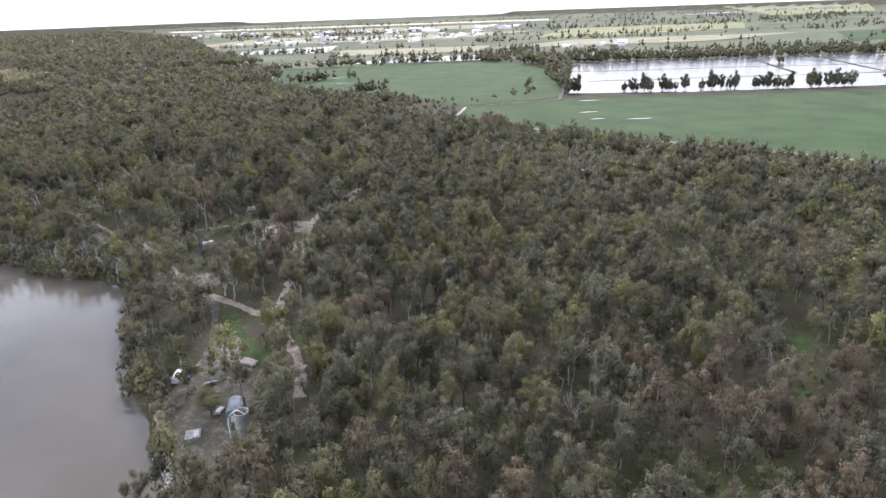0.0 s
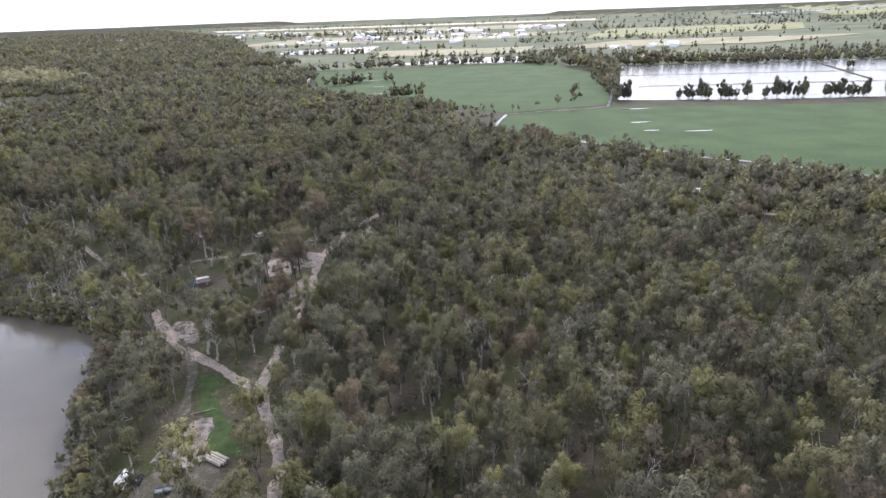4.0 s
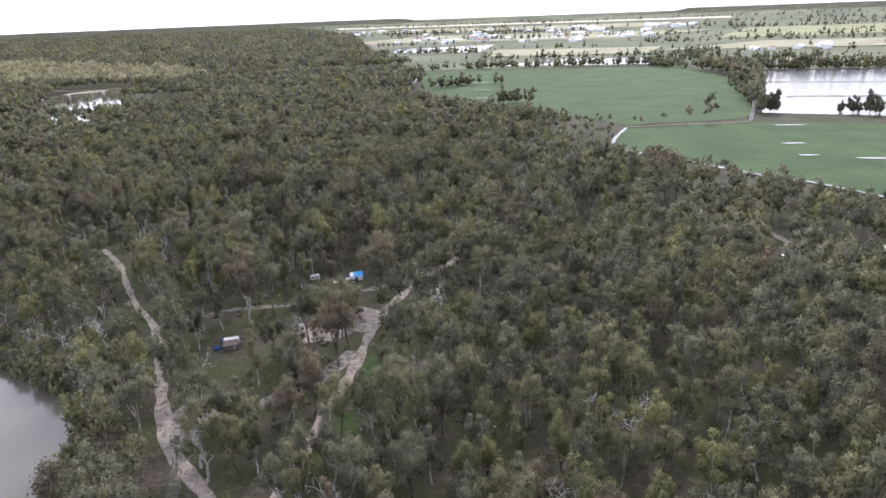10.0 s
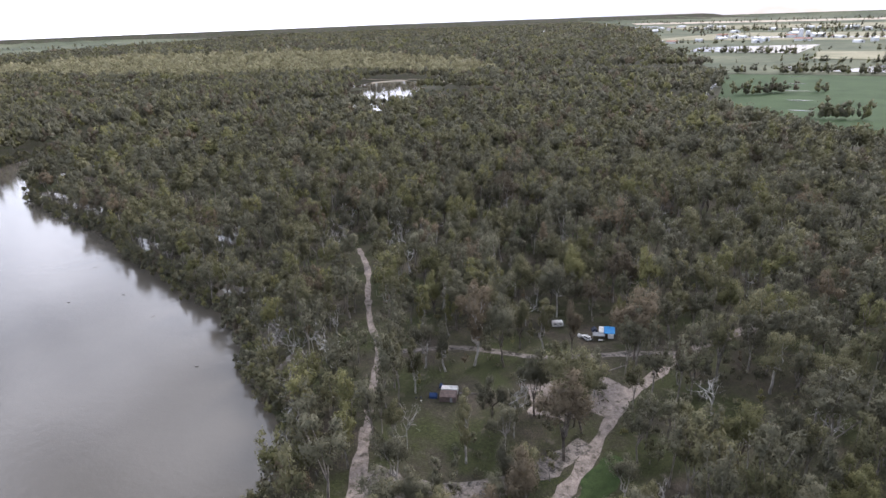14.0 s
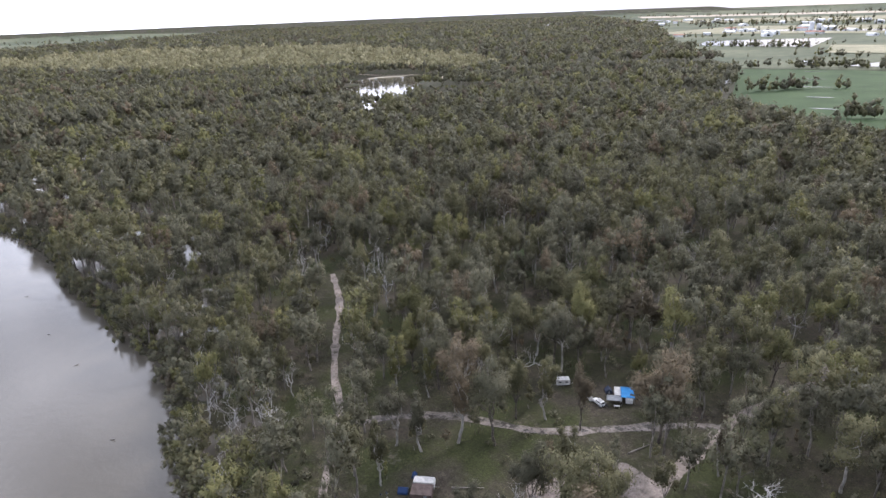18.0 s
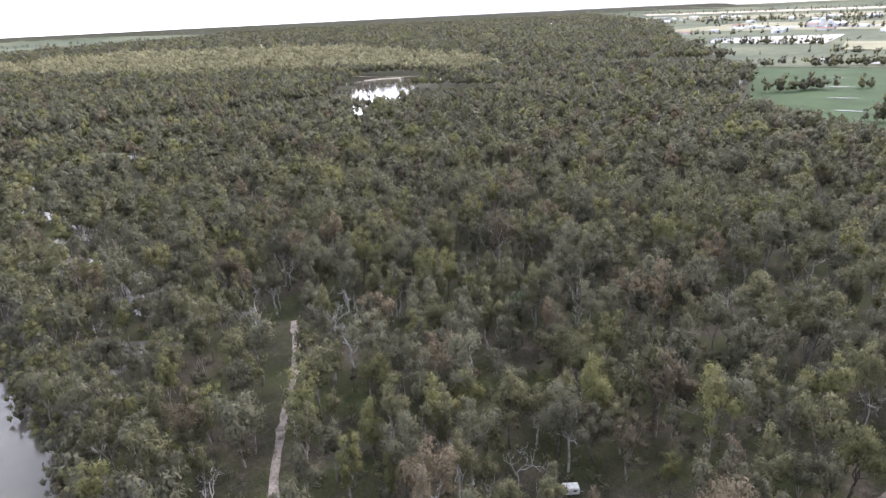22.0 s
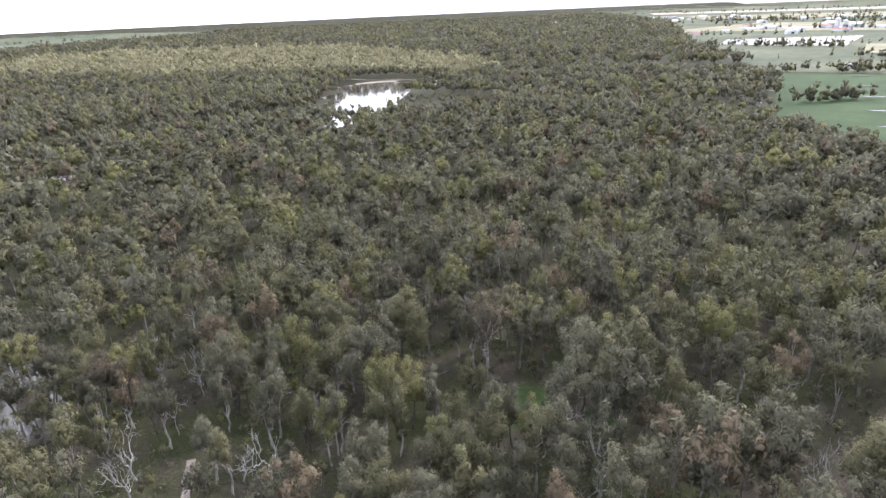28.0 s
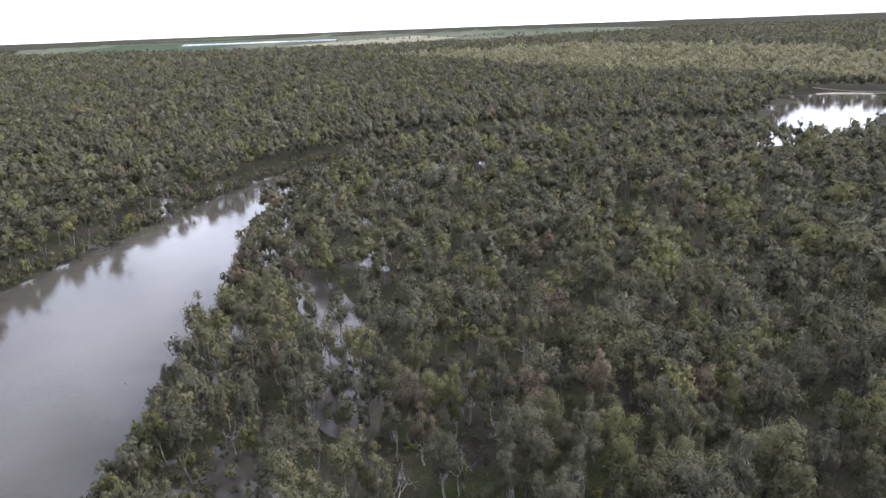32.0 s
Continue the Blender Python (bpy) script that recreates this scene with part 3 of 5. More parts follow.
def join(pieces):
    verts, faces, at = [], [], 0
    for v, f in pieces:
        verts.append(v)
        faces.append(f + at)
        at += len(v)
    return np.concatenate(verts), np.concatenate(faces)


def limb(rng, a, b, r0, r1, n=5, wild=0.12):
    a, b = np.array(a, float), np.array(b, float)
    k = np.linspace(0, 1, n)[:, None]
    p = a + (b - a) * k
    length = np.linalg.norm(b - a)
    p[1:-1] += rng.randn(n - 2, 3) * wild * length * 0.5
    p[:, 2] += np.sin(k[:, 0] * np.pi) * -0.06 * length
    return p, np.linspace(r0, r1, n)


def clumps(rng, h, w, n, low=0.40, lobes_n=0):
    """Centres and sizes of the leafy heads of a crown: several upright lobes of stacked heads, of unequal height."""
    out = []
    m = lobes_n or int(min(n, rng.randint(4, 8)))
    turn = rng.uniform(0, 6.283)
    lobes = [(turn + i * 2.4 + rng.uniform(-0.5, 0.5), rng.uniform(0.10, 0.40) * w * (i > 0), h * (rng.uniform(0.70, 0.97) if i else 1.0), h * rng.uniform(low, low + 0.22)) for i in range(m)]
    big = 1.0 + 0.9 * max(0.0, (14 - n) / 14)
    rows = -(-n // m)
    for i in range(n):
        a, r, top, base = lobes[i % m]
        t = (i // m + rng.uniform(0.35, 1.0)) / rows
        s = rng.uniform(0.13, 0.19) * w * big * (1.12 - 0.34 * t)
        r = r * (0.72 + 0.34 * t)
        out.append((math.cos(a) * r + rng.randn() * 0.055 * w, math.sin(a) * r + rng.randn() * 0.055 * w, min(top - s, base + (top - base) * t), s))
    return np.array(out)


def round_core(level):
    bm = bmesh.new()
    bmesh.ops.create_icosphere(bm, subdivisions=level, radius=1.0)
    v, f = np.array([p.co[:] for p in bm.verts]), np.array([[p.index for p in q.verts] for q in bm.faces])
    bm.free()
    return v, f


OCTA = np.array([[1, 0, 0], [0, 1, 0], [-1, 0, 0], [0, -1, 0], [0, 0, 1], [0, 0, -1]], float), np.array([[0, 1, 4], [1, 2, 4], [2, 3, 4], [3, 0, 4], [1, 0, 5], [2, 1, 5], [3, 2, 5], [0, 3, 5]])
CORES = {0: OCTA, 1: round_core(1)}


def unit(v):
    return v / (np.linalg.norm(v, axis=-1, keepdims=True) + 1e-9)


def foliage(rng, heads, count, size, level=1, core=0.60):
    """Leafy heads: an inner mass in each, feathered with leaf sprays that hang a little. Places, faces, and the way each leaf leans."""
    cv, cf = CORES[level]
    n = len(heads)
    tall = np.array([1.0, 1.0, 1.22])
    low, high = (heads[:, :3] - heads[:, 3:]).min(0), (heads[:, :3] + heads[:, 3:]).max(0)
    mid = (low + high) / 2
    mid[2] = low[2] + 0.30 * (high[2] - low[2])
    lump = core * (1 + (0.24 if count else 0.34) * rng.randn(n, len(cv), 1)).clip(0.4, 1.6)
    mass = (heads[:, None, :3] + cv[None] * lump * heads[:, 3][:, None, None] * tall).reshape(-1, 3)
    lean = unit(np.tile(unit(cv), (n, 1)) * 0.6 + unit((mass - mid) / (high - low)) * 0.4)
    faces = (cf[None] + (np.arange(n) * len(cv))[:, None, None]).reshape(-1, 3)
    if not count:
        return mass, faces, lean
    which = rng.choice(n, count, p=heads[:, 3] ** 2 / (heads[:, 3] ** 2).sum())
    out = rng.randn(count, 3)
    out[:, 2] += 0.45
    out = unit(out)
    inner = rng.uniform(0, 1, (count, 1)) < 0.36
    c = heads[which, :3] + out * heads[which, 3][:, None] * np.where(inner, rng.uniform(0.40, 0.86, (count, 1)), rng.uniform(0.66, 1.20, (count, 1))) * tall
    nrm = unit(out + rng.randn(count, 3) * 0.40)
    hang = rng.randn(count, 3) * 0.50 + np.array([0, 0, -1.0])
    u = unit(np.cross(np.cross(nrm, hang), nrm))
    v = np.cross(nrm, u)
    v *= np.sign((np.cross(u, v) * out).sum(1, keepdims=True))
    size = size * np.where(inner, 1.75, 0.92)
    su, sv = size * rng.uniform(0.75, 1.7, (count, 1)), size * rng.uniform(0.30, 0.62, (count, 1))
    leaf = np.stack([c + u * su * 0.6, c - u * su * 0.4 + v * sv * 0.6, c - u * su * 0.4 - v * sv * 0.6], 1).reshape(-1, 3)
    leafy = unit(out * 0.52 + unit((c - mid) / (high - low)) * 0.32 + nrm * 0.15)
    return np.concatenate([mass, leaf]), np.concatenate([faces, np.arange(count * 3).reshape(-1, 3) + len(mass)]), np.concatenate([lean, np.repeat(leafy, 3, 0)])


def gum_tree(seed, h, w, heads_n, count, size, sides=5, level=1, stout=1.0, low=0.40, core=0.60, lobes_n=0):
    """A river gum: leaning forked trunk, limbs to each head, broken crown. Places and faces of trunk, limbs and leaves."""
    rng = np.random.RandomState(seed)
    heads = clumps(rng, h, w, heads_n, low, lobes_n)
    fork = np.array([rng.randn() * 0.03 * h, rng.randn() * 0.03 * h, h * rng.uniform(0.6 * low, low)])
    r = h * 0.0132 * stout
    p, q = limb(rng, (0, 0, -0.6), fork, r * 1.3, r * 0.85, 5 if sides > 3 else 3, 0.05)
    trunk = tube(p, q, sides + 1 if sides > 3 else 3)
    order = np.argsort(heads[:, 2])
    limbs = []
    for i in order[-min(12, len(order))::2][-6:] if sides > 3 else order[-min(3, len(order)):]:
        p, q = limb(rng, fork, heads[i, :3], r * 0.66, r * 0.13, 6 if sides > 3 else 3, 0.10)
        limbs.append(tube(p, q, sides))
    if sides > 3:  # thin bare boughs that show between the heads
        for x, y, z, s in heads[rng.choice(len(heads), 4, replace=False)]:
            out = unit(rng.randn(3) + np.array([0, 0, 0.5]))
            p, q = limb(rng, fork + (np.array([x, y, z]) - fork) * rng.uniform(0.45, 0.75), np.array([x, y, z]) + out * s * rng.uniform(1.1, 1.5), r * 0.28, r * 0.08, 5, 0.14)
            limbs.append(tube(p, q, 3))
    return trunk, limbs, foliage(rng, heads, count, size, level, core if count else 1.0)


def bare_tree(seed, h, w):
    """A dead gum: trunk and forking bare limbs."""
    rng = np.random.RandomState(seed)
    wood = []

    def grow(a, way, length, r, depth):
        b = a + way * length
        p, q = limb(rng, a, b, r, r * 0.55, 5, 0.075)
        wood.append(tube(p, q, 6 if depth < 1 else 4 if depth < 3 else 3))
        if depth < 4:
            for _ in range(rng.randint(3, 5) if depth == 3 else rng.randint(2, 4) if depth else rng.randint(3, 5)):
                d = way * 0.6 + rng.randn(3) * 0.6
                d[2] += 0.25
                d /= np.linalg.norm(d)
                grow(p[-1 - (rng.rand() < 0.3)], d, length * rng.uniform(0.5, 0.8), r * 0.55, depth + 1)

    grow(np.array([0, 0, -0.6]), np.array([rng.randn() * 0.08, rng.randn() * 0.08, 1.0]), h * 0.36, h * 0.0145, 0)
    v, f = join(wood)
    return v * np.array([w / max(1e-3, np.ptp(v[:, 0])), w / max(1e-3, np.ptp(v[:, 1])), h / v[:, 2].max()]), f


def part(name, mesh, parent, label="", place=None):
    ob = new(name, mesh)
    ob.parent = parent
    if place is not None:
        ob.matrix_basis = place
    return tagged(ob, label)


# Far woods in a patch of sun, which is painted through their leaf colour.
SUNLIT_WOOD = [(-2700, 900), (-2095, 1071), (-1397, 1150), (-1011, 1362), (-770, 1340), (-720, 1300), (-700, 1480), (-939, 1690), (-1772, 2174), (-2826, 2003)]


def allowed(px, py, water=5.0):
    """Where trees may stand."""
    ok = ~inside(px, py, RIVER) & (gap(px, py, RIVER, True) > water)
    for line, w in ((ROAD_EAST, 2.9), (ROAD_WEST[:7], 2.4), (ROAD_WEST[6:9], 4.4), (ROAD_WEST[8:], 6.0), (ROAD_CROSS, 3.2), (ROAD_CAMP, 2.4), (ROAD_MID, 2.6), (EAST_TRACK, 3.0)):
        ok &= gap(px, py, line) > w
    for poly in (FIELD_SOUTH, FIELD_NORTH, BAYS, PLAIN):
        ok &= ~inside(px, py, poly)
    ok &= ~((py > 820) & (py < 940) & (px > 200))
    for x, y, a, b in CLEARINGS:
        ok &= ((px - x) / a) ** 2 + ((py - y) / b) ** 2 > 1
    return ok


def scatter(x0, x1, y0, y1, step, seed):
    rng = np.random.RandomState(seed)
    gx, gy = np.meshgrid(np.arange(x0, x1, step), np.arange(y0, y1, step * 0.92))
    gx = gx + (np.arange(gx.shape[0]) % 2)[:, None] * step * 0.5
    return (gx + rng.uniform(-0.40, 0.40, gx.shape) * step).ravel(), (gy + rng.uniform(-0.40, 0.40, gy.shape) * step).ravel()


def planted(v, x, y, z, s, sw, a):
    """Copies of one set of places at many spots, as one array of places."""
    ca, sa = np.cos(a)[:, None], np.sin(a)[:, None]
    return np.stack([(v[None, :, 0] * ca - v[None, :, 1] * sa) * sw[:, None] + x[:, None],
                     (v[None, :, 0] * sa + v[None, :, 1] * ca) * sw[:, None] + y[:, None], v[None, :, 2] * s[:, None] + z[:, None]], -1)


def wood_stuff(name, label, x, y, z, tall, kinds, heads_n, count, size, seed, trunks=True, wide=1.0, shapes=5, low=0.40, core=0.60, limbs=True):
    """Many trees joined by leaf colour, and their trunks."""
    rng = np.random.RandomState(seed)
    vs = [gum_tree(seed + i, 22.0, 22.0 * rng.uniform(0.47, 0.66) * wide, heads_n, count, size, 3, 0, low=low, core=core) for i in range(shapes)]
    pick = rng.randint(shapes, size=len(x))
    wood = []
    for k, mat in enumerate(LEAVES):
        leaves, lean, tone = [], [], []
        for i, (tt, tb, tl) in enumerate((a, join(b), c) for a, b, c in vs):
            j = np.nonzero((pick == i) & (kinds == k))[0]
            if not len(j):
                continue
            s = tall[j] / 22
            args = (x[j], y[j], z[j], s, s * rng.uniform(0.85, 1.2, len(j)), rng.uniform(0, 6.283, len(j)))
            for src, dst in ((tl, leaves), (tt, wood), (tb, wood)):
                if dst is wood and not (trunks and (limbs or src is tt)):
                    continue
                p = planted(src[0], *args)
                f = src[1][None] + (np.arange(len(j)) * p.shape[1])[:, None, None]
                if dst is leaves:
                    nil = np.zeros(len(j))
                    lean.append(planted(tl[2], nil, nil, nil, nil + 1, nil + 1, args[5]).reshape(-1, 3))
                    tone.append(np.repeat(rng.uniform(0, 1, len(j)), p.shape[1]))
                dst.append((p.reshape(-1, 3), f.reshape(-1, src[1].shape[1])))
        if leaves:
            tagged(new(name, mesh_of(name, *join(leaves), mat, True, np.concatenate(lean), np.concatenate(tone))), label, "woodland", kind="stuff")
    if wood:
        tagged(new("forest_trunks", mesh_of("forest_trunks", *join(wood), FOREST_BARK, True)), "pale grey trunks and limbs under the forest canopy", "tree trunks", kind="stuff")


def bend_low(x, y):
    """Trees round the far river bend, shortened so that the camera sees the water."""
    return np.where(((x + 600) / 120) ** 2 + ((y - 1020) / 130) ** 2 < 1, 0.42, 1.0)


def edge_low(x, y):
    """Trees stay low where the forest gives way to pasture."""
    d = np.minimum(gap(x, y, DITCH), gap(x, y, FIELD_NORTH[:4] + [(-48, 984)]))
    d = np.minimum(d, gap(x, y, [FIELD_NORTH[-1], FIELD_NORTH[0]]))
    return np.interp(d, [0, 45, 95], [0.36, 0.52, 1.0])


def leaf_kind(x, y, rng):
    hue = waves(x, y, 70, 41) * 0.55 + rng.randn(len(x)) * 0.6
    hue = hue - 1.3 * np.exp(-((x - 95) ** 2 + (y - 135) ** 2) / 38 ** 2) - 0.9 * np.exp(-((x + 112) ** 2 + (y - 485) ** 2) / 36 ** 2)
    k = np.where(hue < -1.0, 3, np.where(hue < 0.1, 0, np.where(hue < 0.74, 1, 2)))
    return np.where(inside(x, y, SUNLIT_WOOD), 4, k)


GUMS_A = [(95, 174, 18, 2, 0.8), (50, 175, 20, 1, 1), (16, 187, 22, 0, 1), (-80, 189, 14, 0, 1), (6, 196, 22, 1, 1), (-18, 196, 22, 1, 1), (40, 197, 22, 1, 1.2), (99, 200, 20, 1, 1), (90, 207, 24, 1, 1.4), (-86, 225, 19, 0, 1.1), (69, 235, 20, 2, 0.9), (27, 238, 20, 1, 1), (-5, 241, 21, 0, 1), (28, 246, 19, 1, 0.8), (165, 247, 20, 3, 1), (0, 252, 21, 0, 0.9), (-21, 257, 21, 1, 1.1)]
GUMS_B = [(30, 265, 20, 1, 0.9), (-69, 274, 20, 1, 1.1), (121, 281, 22, 2, 1), (160, 283, 22, 1, 1.1), (10, 283, 20, 1, 1), (117, 287, 25, 2, 0.9), (75, 287, 24, 1, 1.2), (-71, 288, 19, 1, 1.2), (71, 304, 25, 1, 1.2), (5, 333, 22, 0, 1.2), (-58, 334, 30, 3, 1.2), (14, 343, 20, 2, 1), (-14, 354, 24, 2, 1), (-335, 370, 14, 0, 0.9), (33, 376, 23, 2, 1.1), (-305, 391, 22, 1, 1)]
GUMS_C = [(-40, 392, 20, 3, 1), (6, 401, 24, 1, 1.3), (-12, 402, 24, 1, 1.2), (-328, 408, 24, 1, 1), (-119, 410, 19, 2, 1), (-73, 425, 14, 2, 0.8), (-58, 398, 32, 3, 1.1), (-80, 391, 24, 3, 0.75), (-109, 367, 33, 3, 1.0), (-186, 420, 25, 0, 1), (-359, 424, 27, 0, 1), (-112, 426, 21, 1, 1.1), (-318, 435, 26, 1, 1), (-166, 442, 24, 2, 1.1), (-101, 445, 22, 2, 1), (-288, 445, 24, 1, 1), (-35, 447, 22, 2, 1.1), (-79, 454, 22, 3, 1.2), (-59, 465, 24, 1, 1.4)]
GUMS_D = [(-280, 466, 24, 1, 1.1), (-152, 467, 26, 1, 1.2), (-84, 479, 24, 0, 1), (-300, 494, 26, 1, 1), (-116, 513, 24, 3, 1.3), (-391, 520, 28, 1, 1.2), (-239, 521, 20, 0, 1), (-72, 525, 27, 1, 1.3), (-287, 527, 26, 1, 1), (-241, 533, 26, 2, 1), (-200, 537, 25, 0, 1), (-191, 542, 27, 1, 1.6), (-254, 543, 22, 2, 1), (-358, 548, 28, 1, 1.2), (-108, 559, 26, 0, 1.1), (-246, 565, 26, 0, 1), (-183, 584, 24, 3, 1.1)]
GUMS_E = [(-128, 629, 28, 2, 1.2), (-110, 634, 28, 1, 1.3), (-191, 634, 28, 1, 1.1)]
GUMS_F = [(-63, 177, 12, 1, 2.2), (-97, 403, 16, 0, 0.9), (-80, 190, 15, 1, 1.0), (-84, 197, 16, 0, 1.0), (-73, 194, 13, 0, 0.9), (-81, 208, 15, 1, 1.1), (-67, 200, 14, 0, 0.7), (-44, 190, 15, 1, 1.1), (-72, 140, 14, 0, 1.0), (-88, 290, 12, 1, 1.3), (-102, 222, 14, 0, 1.0), (60, 119, 16, 3, 1.1), (74, 112, 17, 3, 1.2), (97, 130, 17, 3, 1.2), (104, 120, 16, 3, 1.1), (156, 182, 26, 0, 1.1), (117, 143, 18, 3, 1.0), (-100, 447, 22, 1, 1.1), (-236, 522, 22, 0, 1.2), (-217, 543, 20, 3, 1.2)]
GUMS = GUMS_F + GUMS_A + GUMS_B + GUMS_C + GUMS_D + GUMS_E
DEAD = [(-28, 320, 17), (43, 297, 20), (139, 224, 15), (-161, 341, 17), (-146, 308, 14), (-152, 316, 15), (-138, 300, 13), (149, 441, 18), (-232, 426, 19), (-250, 452, 17), (-206, 452, 21), (-186, 430, 20), (-262, 470, 18), (-300, 590, 22), (-120, 262, 12), (-100, 225, 13), (52, 262, 17), (-52, 161, 10), (-128, 291, 12), (-168, 331, 14), (-176, 338, 15), (-183, 334, 12), (-172, 345, 13), (-192, 346, 15), (-201, 341, 13), (-160, 330, 12), (-155, 337, 16), (-178, 327, 12), (-214, 352, 14), (178, 256, 19), (184, 214, 16)]
# Lines fitted to where the camera's lower view edge and corners meet the ground.
CORE = [(14, 120), (2, 255), (-58, 300), (-100, 372), (-130, 428), (-172, 505), (-248, 462)]
EAST_SIDE = [(110, 115), (112, 215), (98, 265), (25, 345), (0, 395), (-25, 432), (-62, 512), (-84, 552), (-160, 562), (-206, 552)]
rng = np.random.RandomState(11)
px, py = scatter(-1000, 720, 90, 1010, 10.2, 7)
ok = allowed(px, py, 2.0) & (px < 130 + 0.85 * py) & ((px > -200) | (py > 340 + 0.36 * (px + 114)))
ok &= waves(px, py, 95, 21) + 0.6 * waves(px, py, 31, 22) + rng.uniform(-0.5, 0.5, len(px)) > -0.82 - 0.14 * (py > 420)
ok &= ((px + 90) / 38) ** 2 + ((py - 372) / 36) ** 2 + rng.uniform(0, 1.9, len(px)) > 1.25
pz = height(px, py)
ok &= ~((pz < water_z - 0.1) & (rng.uniform(0, 1, len(px)) < 0.28))
ok &= rng.uniform(0, 1, len(px)) > 0.30 * np.clip((py - 380) / 60, 0, 1)
ok &= rng.uniform(0, 1, len(px)) > np.interp(edge_low(px, py), [0.36, 0.48, 0.85], [0.8, 0.5, 0.0])
for gum in GUMS:
    ok &= np.hypot(px - gum[0], py - gum[1]) > 4.5 + 1.2 * gum[4]
for gum in DEAD:
    ok &= np.hypot(px - gum[0], py - gum[1]) > 5.4
px, py = px[ok], py[ok]
core = gap(px, py, CORE)
flank = np.minimum(core, np.minimum(gap(px, py, EAST_SIDE), gap(px, py, [(-212, 350), (-275, 430)])) + 12)
TALL = np.clip(22 + 6 * np.clip((py - 330) / 250, 0, 1) + 3.5 * waves(px, py, 60, 31) + rng.randn(len(px)) * 3.2, 12, 36) * bend_low(px, py)
TALL *= edge_low(px, py)
kind = leaf_kind(px, py, rng)
pz = height(px, py)

# the trees nearest to where the view's lower edge falls, each a thing of its own
GUM_LABELS = ["tall grey-green river gum with a pale forked trunk", "olive-green river gum with a broken domed crown",
              "river gum with bright yellow-green new leaves", "river gum with thin browned foliage", "gum with leaves coloured pale as if sunlit"]
near_pick = np.argsort(core + 1000 * (py < 150))[:250]
is_near = np.zeros(len(px), bool)
is_near[near_pick] = True
VARIANTS = []
for i in range(10):
    if i % 3 == 1:  # tall plumes on few lobes
        VARIANTS.append(gum_tree(100 + i, 22.0, 22.0 * rng.uniform(0.36, 0.46), rng.randint(13, 18), 3200, 0.37, 5, 0, core=0.36, lobes_n=3, low=0.34))
    elif i % 3 == 2:  # thin, open crowns that show their limbs
        VARIANTS.append(gum_tree(100 + i, 22.0, 22.0 * rng.uniform(0.50, 0.62), rng.randint(14, 18), 2700, 0.37, 5, 0, core=0.26, low=0.46))
    else:  # broad, dense domes
        VARIANTS.append(gum_tree(100 + i, 22.0, 22.0 * rng.uniform(0.52, 0.66), rng.randint(19, 25), 4300, 0.37, 5, 0, core=0.38))
for i in range(3):
    VARIANTS.append(gum_tree(130 + i, 22.0, 18.0, 24, 2200, 1.0, 5, 1, low=0.10, core=0.72))
meshes, timber = {}, {}


def river_gum(x, y, tall, k, i, a, wide=1.0, label=""):
    """One standing gum with trunk, limbs and crown."""
    if (i, k) not in meshes:
        trunk, limbs, leaves = VARIANTS[i]
        bark = BARK if i % 3 else DARK_BARK
        if i not in timber:
            timber[i] = [mesh_of("trunk", *trunk, bark, True)] + [mesh_of("limb", *one, bark, True) for one in limbs]
        meshes[i, k] = timber[i] + [mesh_of("crown", leaves[0], leaves[1], LEAVES[k], True, leaves[2])]
    s = tall / 22
    tree = new("river_gum")
    tree.matrix_basis = Matrix.LocRotScale((x, y, float(height(x, y))), Euler((0, 0, a)), (s * wide, s * wide, s))
    tagged(tree, label or GUM_LABELS[k], "tree", "river gums of the forest")
    for mesh in meshes[i, k]:
        part(mesh.name.split(".")[0], mesh, tree)
    return tree


for j in near_pick:
    river_gum(float(px[j]), float(py[j]), float(TALL[j]), int(kind[j]), int(rng.randint(10)), rng.uniform(0, 6.283), rng.uniform(0.9, 1.15))

for n, (x, y, tall, k, wide) in enumerate(GUMS):
    river_gum(x, y, tall, k, (n * 7) % 10, n * 1.9, wide)

for name, label, lo, hi, args, core_size in (
        ("gum_forest", "dense grey-green and olive river gum canopy", 0, 50, (14, 1250, 0.50, 300), 0.38),
        ("gum_forest", "dense grey-green and olive river gum canopy", 50, 120, (10, 520, 0.72, 330), 0.40),
        ("gum_forest", "dense grey-green and olive river gum canopy", 120, 250, (7, 200, 1.05, 350), 0.46),
        ("gum_forest", "dense grey-green and olive river gum canopy", 250, 420, (6, 76, 1.6, 370), 0.52),
        ("far_gum_forest", "distant grey-green river gum canopy", 420, 9000, (5, 28, 2.3, 400), 0.64)):
    pick = ~is_near & (flank >= lo) & (flank < hi)
    wood_stuff(name, label, px[pick], py[pick], pz[pick], TALL[pick], kind[pick], *args, trunks=lo < 300, core=core_size, limbs=lo < 100)

# the same forest behind the start and over the river
x, y = scatter(-760, 420, -260, 330, 13.5, 94)
ok = allowed(x, y, 2.0) & (((x > -70) & (y < 92)) | ((x < -190) & (y < 325 + 0.36 * (x + 114)))) & (waves(x, y, 95, 21) > -0.7)
x, y = x[ok], y[ok]
wood_stuff("far_gum_forest", "grey-green river gum canopy on the other bank", x, y, height(x, y), np.clip(22 + 3.2 * rng.randn(len(x)), 14, 30), leaf_kind(x, y, rng), 5, 44, 1.8, 680, trunks=True, wide=1.15, core=0.55, limbs=False)

